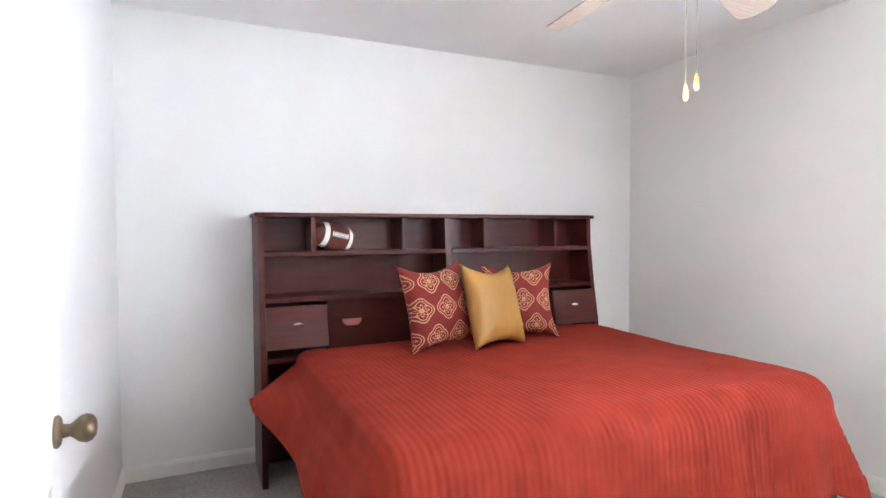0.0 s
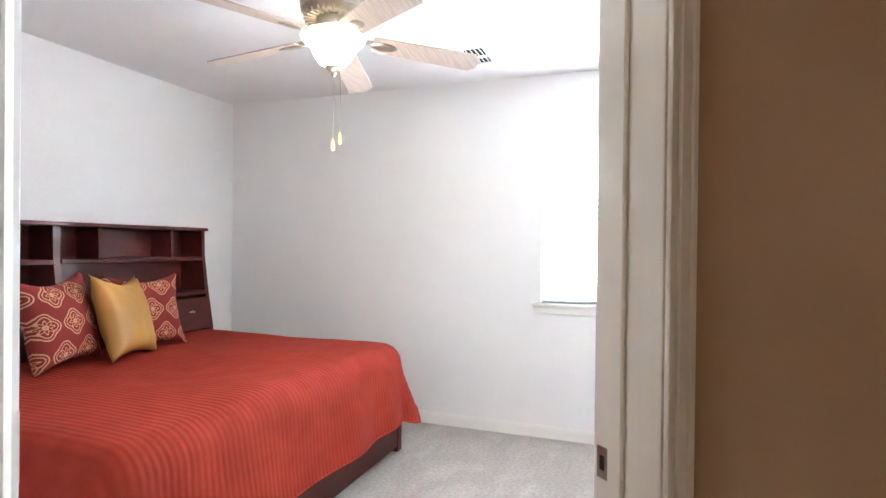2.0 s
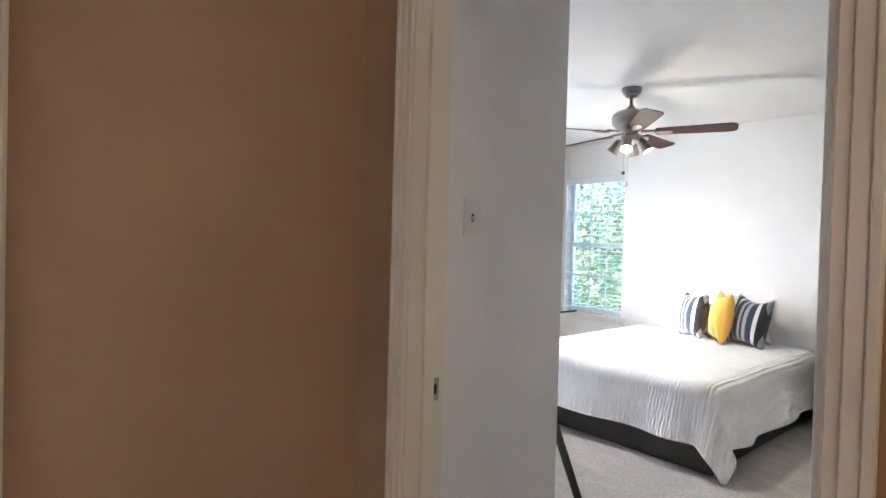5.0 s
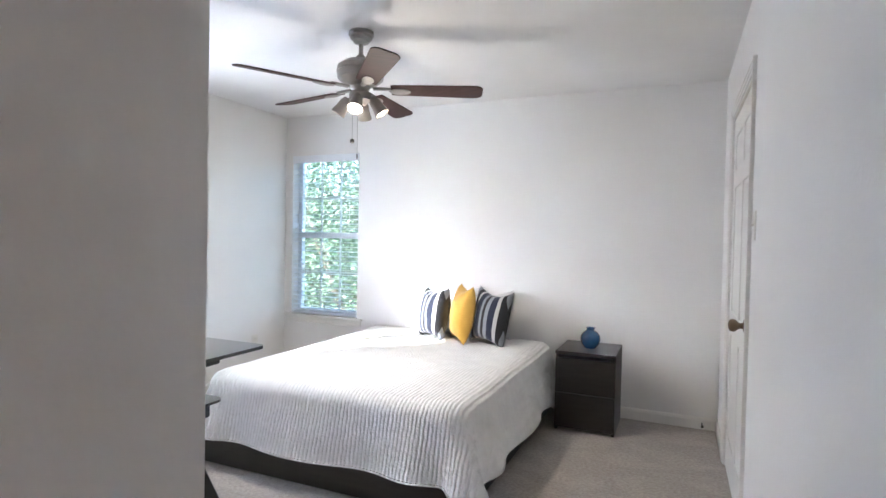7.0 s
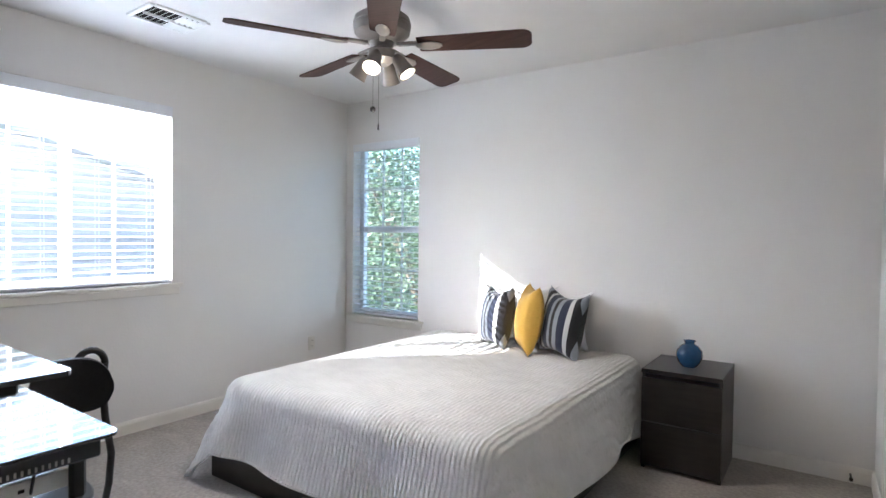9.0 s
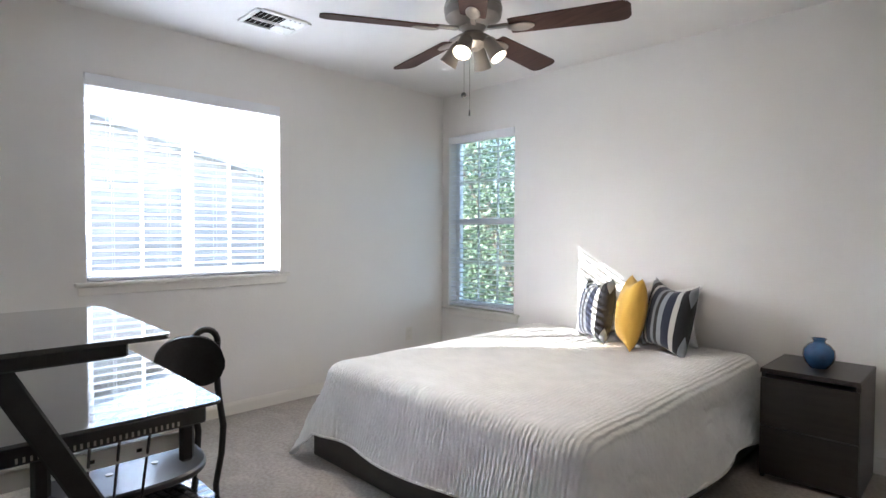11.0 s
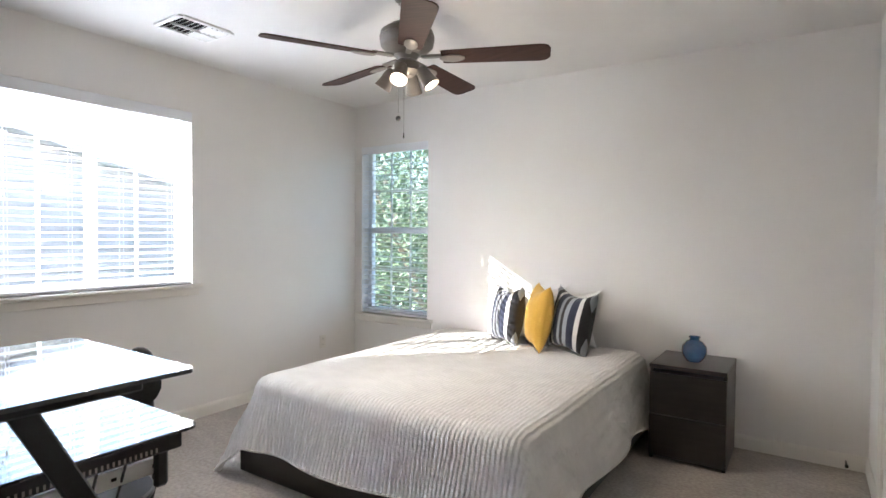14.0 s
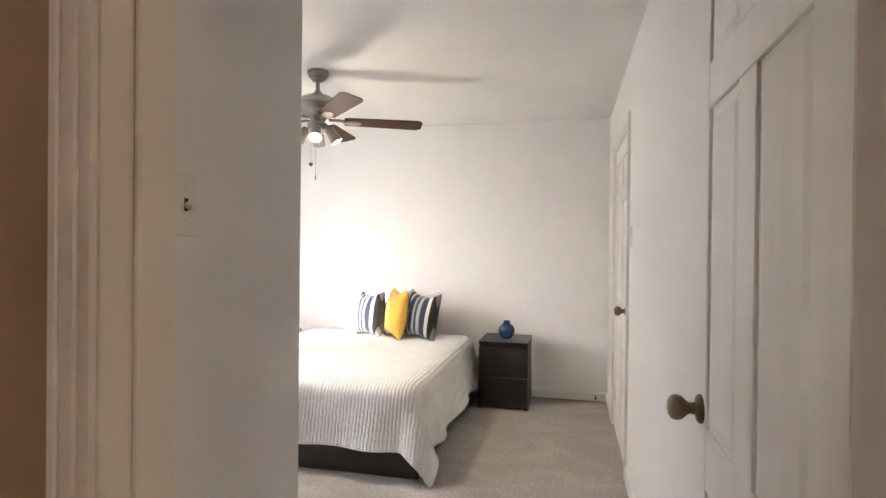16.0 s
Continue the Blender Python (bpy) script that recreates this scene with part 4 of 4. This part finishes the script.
# ---- second bedroom ----
bed2 = thing("platform_bed", pose(0, 0, 0), "low black platform bed under a white bedspread", "bed")
CX0, CX1, CY0, CY1 = 1.15, 2.83, S2 + 0.02, -2.70
part("base", cube((CX0 + 0.06, CY0, 0.05), (CX1 - 0.06, CY1 - 0.06, 0.24)), BLACKWOOD, bed2)
part("footboard", cube((CX0, CY1 - 0.035, 0), (CX1, CY1, 0.215), 0.008), BLACKWOOD, bed2)
for x in (CX0, CX1 - 0.035):
    part("side_rail", cube((x, CY0, 0.02), (x + 0.035, CY1 - 0.036, 0.215), 0.006), BLACKWOOD, bed2)
part("mattress", cube((CX0 + 0.07, CY0 + 0.01, 0.24), (CX1 - 0.1, CY1 - 0.09, 0.485), 0.05, seg=3), LINEN, bed2)
cover, edge = drape(CX0 + 0.11, CX1 - 0.13, CY0 + 0.02, CY1 - 0.12, 0.52, (0.44, 0.42, 0.42), 0.10, 0.26, 0.022, 0.03, 5.0, 0.0, 0.007, -1)
sp = mesh_object("bedspread", cover, SPREAD, 60)
part("hem", tube(bmesh.new(), edge, 0.006, 6), SPREAD, sp, "rolled cotton hem", 60)
tagged(sp, "white crinkled cotton bedspread hanging over the bed", "bedspread")
g2 = "pillows on the white bed"
cushion("bed_pillow", pose(2.02, -4.50, 0.515, 10, 0, 0), 0.62, 0.42, 0.15, LINEN, "plain white bed pillow leaning on the wall", 11, g2)
cushion("bed_pillow", pose(1.71, -4.50, 0.515, 10, 0, 4), 0.48, 0.40, 0.15, LINEN, "plain white bed pillow leaning on the wall", 12, g2)
cushion("throw_pillow", pose(2.07, -4.30, 0.515, 10, 3, -36), 0.36, 0.42, 0.19, STRIPE, "navy, white and grey striped throw pillow", 21, g2)
cushion("throw_pillow", pose(1.83, -4.28, 0.515, 9, 0, -54), 0.36, 0.45, 0.17, YELLOW, "mustard yellow cotton throw pillow", 22, g2)
cushion("throw_pillow", pose(1.60, -4.28, 0.515, 10, -4, -28), 0.37, 0.43, 0.19, STRIPE, "navy, white and grey striped throw pillow, beside the yellow one", 23, g2)

ns = thing("nightstand", pose(0.846, -4.37, 0), "black-brown two-drawer nightstand beside the bed", "nightstand")
part("side_panel", cube((-0.2, -0.225, 0), (-0.182, 0.20, 0.528), 0.0015), BLACKWOOD, ns)
part("side_panel", cube((0.182, -0.225, 0), (0.2, 0.20, 0.528), 0.0015), BLACKWOOD, ns)
part("top", cube((-0.201, -0.225, 0.529), (0.201, 0.222, 0.551), 0.0015), BLACKWOOD, ns)
part("back", cube((-0.18, -0.224, 0.03), (0.18, -0.214, 0.527)), BLACKWOOD, ns)
for z0, z1 in ((0.025, 0.262), (0.268, 0.505)):
    d = part("drawer", cube((-0.18, -0.2, z0 + 0.01), (0.18, 0.198, z1 - 0.01)), BLACKWOOD, ns)
    part("drawer_front", cube((-0.199, 0.201, z0), (0.199, 0.221, z1), 0.0015), BLACKWOOD, d)
vs = mesh_object("vase", lathe(bmesh.new(), [(0, 0.004), (0.036, 0), (0.04, 0.004), (0.06, 0.03), (0.07, 0.062), (0.066, 0.092), (0.045, 0.118), (0.027, 0.128), (0.026, 0.136), (0.034, 0.146), (0.031, 0.147), (0.022, 0.136), (0.022, 0.126), (0.05, 0.09), (0.055, 0.06), (0.03, 0.012), (0, 0.01)], 40), BLUE, 50)
vs.matrix_world = pose(0.842, -4.35, 0.5515)
tagged(vs, "round blue glazed ceramic vase on the nightstand", "vase")

# door stop on the baseboard
ds = thing("door_stop", pose(W2 + 0.10, S2 + 0.013, 0.045), "small black spring door stop on the baseboard", "door stop")
bm = bmesh.new()
rod(bm, (0, 0, 0), (0, 0.07, 0), 0.005)
part("spring", bm, BLACK, ds)
bm = bmesh.new()
rod(bm, (0, 0.07, 0), (0, 0.085, 0), 0.009)
part("tip", bm, PLASTIC, ds)


# ---- glass desk ----
desk = thing("computer_desk", pose(0, 0, 0), "black metal z-frame computer desk with smoked glass shelves", "desk")


def round_rect(x0, x1, y0, y1, r, seg=5):
    pts = []
    for cx, cy, a0 in ((x1 - r, y1 - r, 0), (x0 + r, y1 - r, 90), (x0 + r, y0 + r, 180), (x1 - r, y0 + r, 270)):
        for k in range(seg + 1):
            a = radians(a0 + 90 * k / seg)
            pts.append((cx + r * math.cos(a), cy + r * math.sin(a)))
    return pts


part("glass_top", prism(round_rect(1.60, 2.42, -1.70, -0.62, 0.03), 0.782, 0.790), SMOKED, desk, "smoked glass desktop")
part("glass_shelf", prism(round_rect(1.22, 1.71, -1.455, -0.62, 0.02), 1.032, 1.040), SMOKED, desk, "raised smoked glass monitor shelf")
part("lower_shelf", prism(round_rect(1.84, 2.30, -1.84, -0.75, 0.02), 0.352, 0.360), SMOKED, desk, "low smoked glass shelf")
for x in (1.35, 2.32):
    bm = bmesh.new()
    a, b = Vector((x, -1.225, 1.0)), Vector((x, -1.71, 0.03))
    m = Matrix.Translation((a + b) / 2) @ (b - a).to_track_quat("Z", "X").to_matrix().to_4x4()
    ln = (b - a).length / 2
    box(bm, (-0.02, -0.01, -ln), (0.02, 0.01, ln), 0.004, m)
    part("diagonal_leg", bm, BLACK, desk)
    part("foot_bar", cube((x - 0.02, -1.80, 0.0), (x + 0.02, -0.72, 0.03), 0.004), BLACK, desk)
part("shelf_bracket", cube((1.33, -1.415, 0.988), (1.37, -0.68, 1.022), 0.004), BLACK, desk)
part("shelf_bracket", cube((1.62, -1.30, 0.988), (1.66, -0.70, 1.022), 0.004), BLACK, desk)
part("front_rail", cube((1.66, -1.66, 0.742), (2.38, -1.63, 0.776), 0.004), BLACK, desk)
for x in (1.625, 2.38):
    rail = part("side_rail", cube((x, -1.665, 0.735), (x + 0.025, -0.68, 0.777), 0.004), BLACK, desk, "black rail with a row of punched slots")
    for k in range(26):
        y = -1.60 + 0.0125 * k
        part("slot", cube((x - 0.0012, y, 0.741), (x + 0.001, y + 0.0045, 0.752)), NICKEL, rail)
    part("tray_slide", cube((x + 0.07, -1.655, 0.66), (x + 0.082, -1.15, 0.702), 0.002), IVORY, desk, "pale steel drawer slide")
    for y in (-1.63, -1.53, -1.43, -1.35):
        part("screw_hole", cube((x + 0.0685, y - 0.006, 0.677), (x + 0.071, y + 0.006, 0.685)), DARK, desk)
    for y in (-1.63, -1.33):
        part("tray_hanger", cube((x + 0.03, y - 0.018, 0.635), (x + 0.05, y + 0.018, 0.73), 0.008), BLACK, desk)
part("back_post", cube((1.33, -0.74, 0.03), (1.37, -0.70, 0.987), 0.004), BLACK, desk)
part("back_post", cube((1.62, -0.74, 0.0), (1.66, -0.70, 0.724), 0.004), BLACK, desk)
part("back_post", cube((2.30, -0.74, 0.03), (2.34, -0.70, 0.78), 0.004), BLACK, desk)
for y in (-1.16, -1.34):
    for x in (1.35, 1.64):
        bm = lathe(bmesh.new(), [(0, 0.010), (0.014, 0.009), (0.016, 0), (0, 0)], 14, Matrix.Translation((x, max(y, -1.29) if x > 1.5 else y, 1.022)))
        part("glass_pad", bm, NICKEL, desk)
for y in (-1.16, -1.20, -1.42, -1.48, -1.545):
    bm = bmesh.new()
    rod(bm, (1.66, y, 0.735), (1.87, y - 0.02, 0.36), 0.0035, seg=6)
    part("brace_wire", bm, BLACK, desk)
kb = thing("keyboard", pose(2.06, -1.70, 0.361, 0, 0, 10), "black computer keyboard on the low glass shelf", "keyboard")
part("case", cube((-0.21, -0.07, 0), (0.21, 0.07, 0.018), 0.004), PLASTIC, kb)
kme = None
for r in range(5):
    for c in range(15):
        if kme is None:
            k0 = part("key", cube((-0.011, -0.010, 0), (0.011, 0.010, 0.007), 0.002), PLASTIC, kb)
            kme = k0.data
        else:
            k0 = new("key", kme)
            k0.parent = kb
        k0.location = (-0.182 + 0.026 * c, -0.052 + 0.026 * r, 0.018)

# ---- chair ----
chair = thing("office_chair", pose(2.42, -1.70, 0), "black cantilever office chair pushed under the glass desk", "chair")
seat = [(0.24 * math.copysign(abs(math.cos(a)) ** 0.75, math.cos(a)), 0.23 * math.copysign(abs(math.sin(a)) ** 0.75, math.sin(a))) for a in [math.tau * k / 32 for k in range(32)]]
part("seat", prism(seat, 0.435, 0.46, pose(-0.20, 0.07, 0, 0, 0, 0), 0.006), SEATPLY, chair, "smooth grey-black seat")
for x, y in ((-0.27, 0.0), (-0.12, 0.0), (-0.27, 0.13), (-0.12, 0.13)):
    bm = bmesh.new()
    rod(bm, (x, y, 0.458), (x, y, 0.463), 0.011)
    part("seat_bolt", bm, NICKEL, chair)
bm = bmesh.new()
n = 20
g = []
for s in (0, 0.022):
    rows = []
    for i in range(n + 1):
        u = -1 + 2 * i / n
        rows.append([bm.verts.new((0.05 * (1 - u * u) * 1.0 + s, 0.13 * u, v * 0.105 * math.sqrt(max(0.02, 1 - abs(u) ** 3)))) for v in (-1, -0.5, 0, 0.5, 1)])
    g.append(rows)
for s in (0, 1):
    for i in range(n):
        for j in range(4):
            bm.faces.new((g[s][i][j], g[s][i + 1][j], g[s][i + 1][j + 1], g[s][i][j + 1]))
for i in range(n):
    for j in (0, 4):
        bm.faces.new((g[0][i][j], g[0][i + 1][j], g[1][i + 1][j], g[1][i][j]))
for i in (0, n):
    for j in range(4):
        bm.faces.new((g[0][i][j], g[0][i][j + 1], g[1][i][j + 1], g[1][i][j]))
bmesh.ops.transform(bm, matrix=pose(0.02, -0.215, 0.685, 0, -8, -16), verts=bm.verts)
part("backrest", bm, PLASTIC, chair, "curved black backrest", 50)
for y in (-0.35, -0.25):
    pts = [(-0.30, y, 0.02), (0.05, y, 0.015), (0.10, y, 0.05), (0.11, y, 0.15), (0.05, y, 0.30), (0.03, y, 0.42), (0.08, y, 0.55), (0.10, y, 0.68), (0.08, y, 0.76)]
    part("tube_leg", tube(bmesh.new(), pts, 0.013), BLACK, chair, "", 60)
pts = [(0.08, -0.30 - 0.05 * math.cos(a), 0.76 + 0.055 * math.sin(a)) for a in [math.pi * k / 10 for k in range(11)]]
part("tube_loop", tube(bmesh.new(), pts, 0.013), BLACK, chair, "", 60)

# ---- outside ----
bm = bmesh.new()
bmesh.ops.create_grid(bm, x_segments=2, y_segments=2, size=400, matrix=Matrix.Translation((0, 0, -0.35)))
structure("ground", bm, GRASS, "lawn reaching away from the house", "ground")
structure("roof_slab", cube((-2.1, S2 - 0.35, H + 0.13), (EX + 0.40, N1 + 0.4, H + 0.25)), SHINGLE, "plain roof over the rooms", "roof")
nb = thing("neighbour_house", pose(13.5, -1.2, -0.35), "pale neighbouring house with a shingled gable roof", "house")
bm = bmesh.new()
gable = [(-8, 0), (6, 0), (6, 1.9), (-1, 3.75), (-8, 1.9)]
ends = [[bm.verts.new((x, y, z)) for y, z in gable] for x in (-2.5, 4)]
bm.faces.new(ends[0])
bm.faces.new(ends[1][::-1])
for i in range(5):
    j = (i + 1) % 5
    bm.faces.new((ends[0][i], ends[0][j], ends[1][j], ends[1][i]))
part("wall", bm, SIDING, nb, smooth=None)
for k in range(18):
    z = 0.16 + 0.19 * k
    y0, y1 = (-8, 6) if z < 1.9 else (-8 + (z - 1.9) * 3.78, 6 - (z - 1.9) * 3.78)
    part("siding_board", cube((-2.53, y0, z), (-2.5, y1, z + 0.17), 0, None), SIDING, nb, smooth=None)
for ya, za, yb, zb in ((-8.5, 1.77, -1, 3.75), (6.5, 1.77, -1, 3.75)):
    bm = bmesh.new()
    q = [bm.verts.new(p) for p in ((-2.9, ya, za + 0.02), (4.3, ya, za + 0.02), (4.3, yb, zb + 0.02), (-2.9, yb, zb + 0.02))]
    f = bm.faces.new(q)
    r = bmesh.ops.extrude_face_region(bm, geom=[f])
    bmesh.ops.translate(bm, vec=(0, 0, 0.14), verts=[v for v in r["geom"] if isinstance(v, bmesh.types.BMVert)])
    part("roof", bm, SHINGLE, nb, smooth=None)


def tree(name, x, y, height, spread, leaves, seed, label):
    rnd = random.Random(seed)
    root = thing(name, pose(x, y, -0.35), label, "tree")
    bm = bmesh.new()
    tips = []
    for k in range(7):
        a, b = rnd.uniform(0, math.tau), rnd.uniform(0.4, 1.0)
        p = Vector((rnd.uniform(-0.1, 0.1), rnd.uniform(-0.1, 0.1), 0))
        pts, r = [p.copy()], 0.045
        for j in range(5):
            p = p + Vector((math.cos(a) * spread * 0.2 * b, math.sin(a) * spread * 0.2 * b, height * 0.17)) + Vector([rnd.uniform(-0.12, 0.12) for _ in range(3)])
            pts.append(p.copy())
            tips.append(p.copy())
        for q0, q1 in zip(pts, pts[1:]):
            rod(bm, q0, q1, r, r * 0.75, 7)
            r *= 0.75
    part("trunk", bm, BARK, root)
    verts, faces = [], []
    for k in range(leaves):
        base = rnd.choice(tips)
        c = base + Vector((rnd.gauss(0, spread * 0.3), rnd.gauss(0, spread * 0.26), rnd.gauss(0, height * 0.14)))
        if c.z < 0.25:
            continue
        s = rnd.uniform(0.024, 0.058)
        m = Matrix.Translation(c) @ Euler((rnd.uniform(-1, 1), rnd.uniform(-1, 1), rnd.uniform(0, 6.3))).to_matrix().to_4x4()
        i = len(verts)
        verts += [m @ Vector(v) for v in ((-s, 0, 0), (-0.2 * s, 0.42 * s, 0.12 * s), (s, 0, 0), (-0.2 * s, -0.42 * s, 0.12 * s))]
        faces += [(i, i + 1, i + 2), (i, i + 2, i + 3)]
    me = bpy.data.meshes.new("crown")
    me.from_pydata(verts, [], faces)
    me.materials.append(LEAF)
    ob = new("crown", me)
    ob.parent = root
    ob["kind"] = "stuff"


tree("garden_tree", 4.6, -7.2, 3.4, 1.9, 15000, 3, "leafy garden tree close outside the window")
tree("garden_tree", 6.6, -8.8, 4.4, 2.4, 15000, 4, "leafy garden tree behind the nearer one")
tree("garden_shrub", 8.6, -11.5, 5.5, 3.4, 15000, 5, "tall dense garden shrub")
tree("garden_shrub", 5.6, -10.5, 5.0, 3.0, 15000, 6, "tall dense garden shrub")
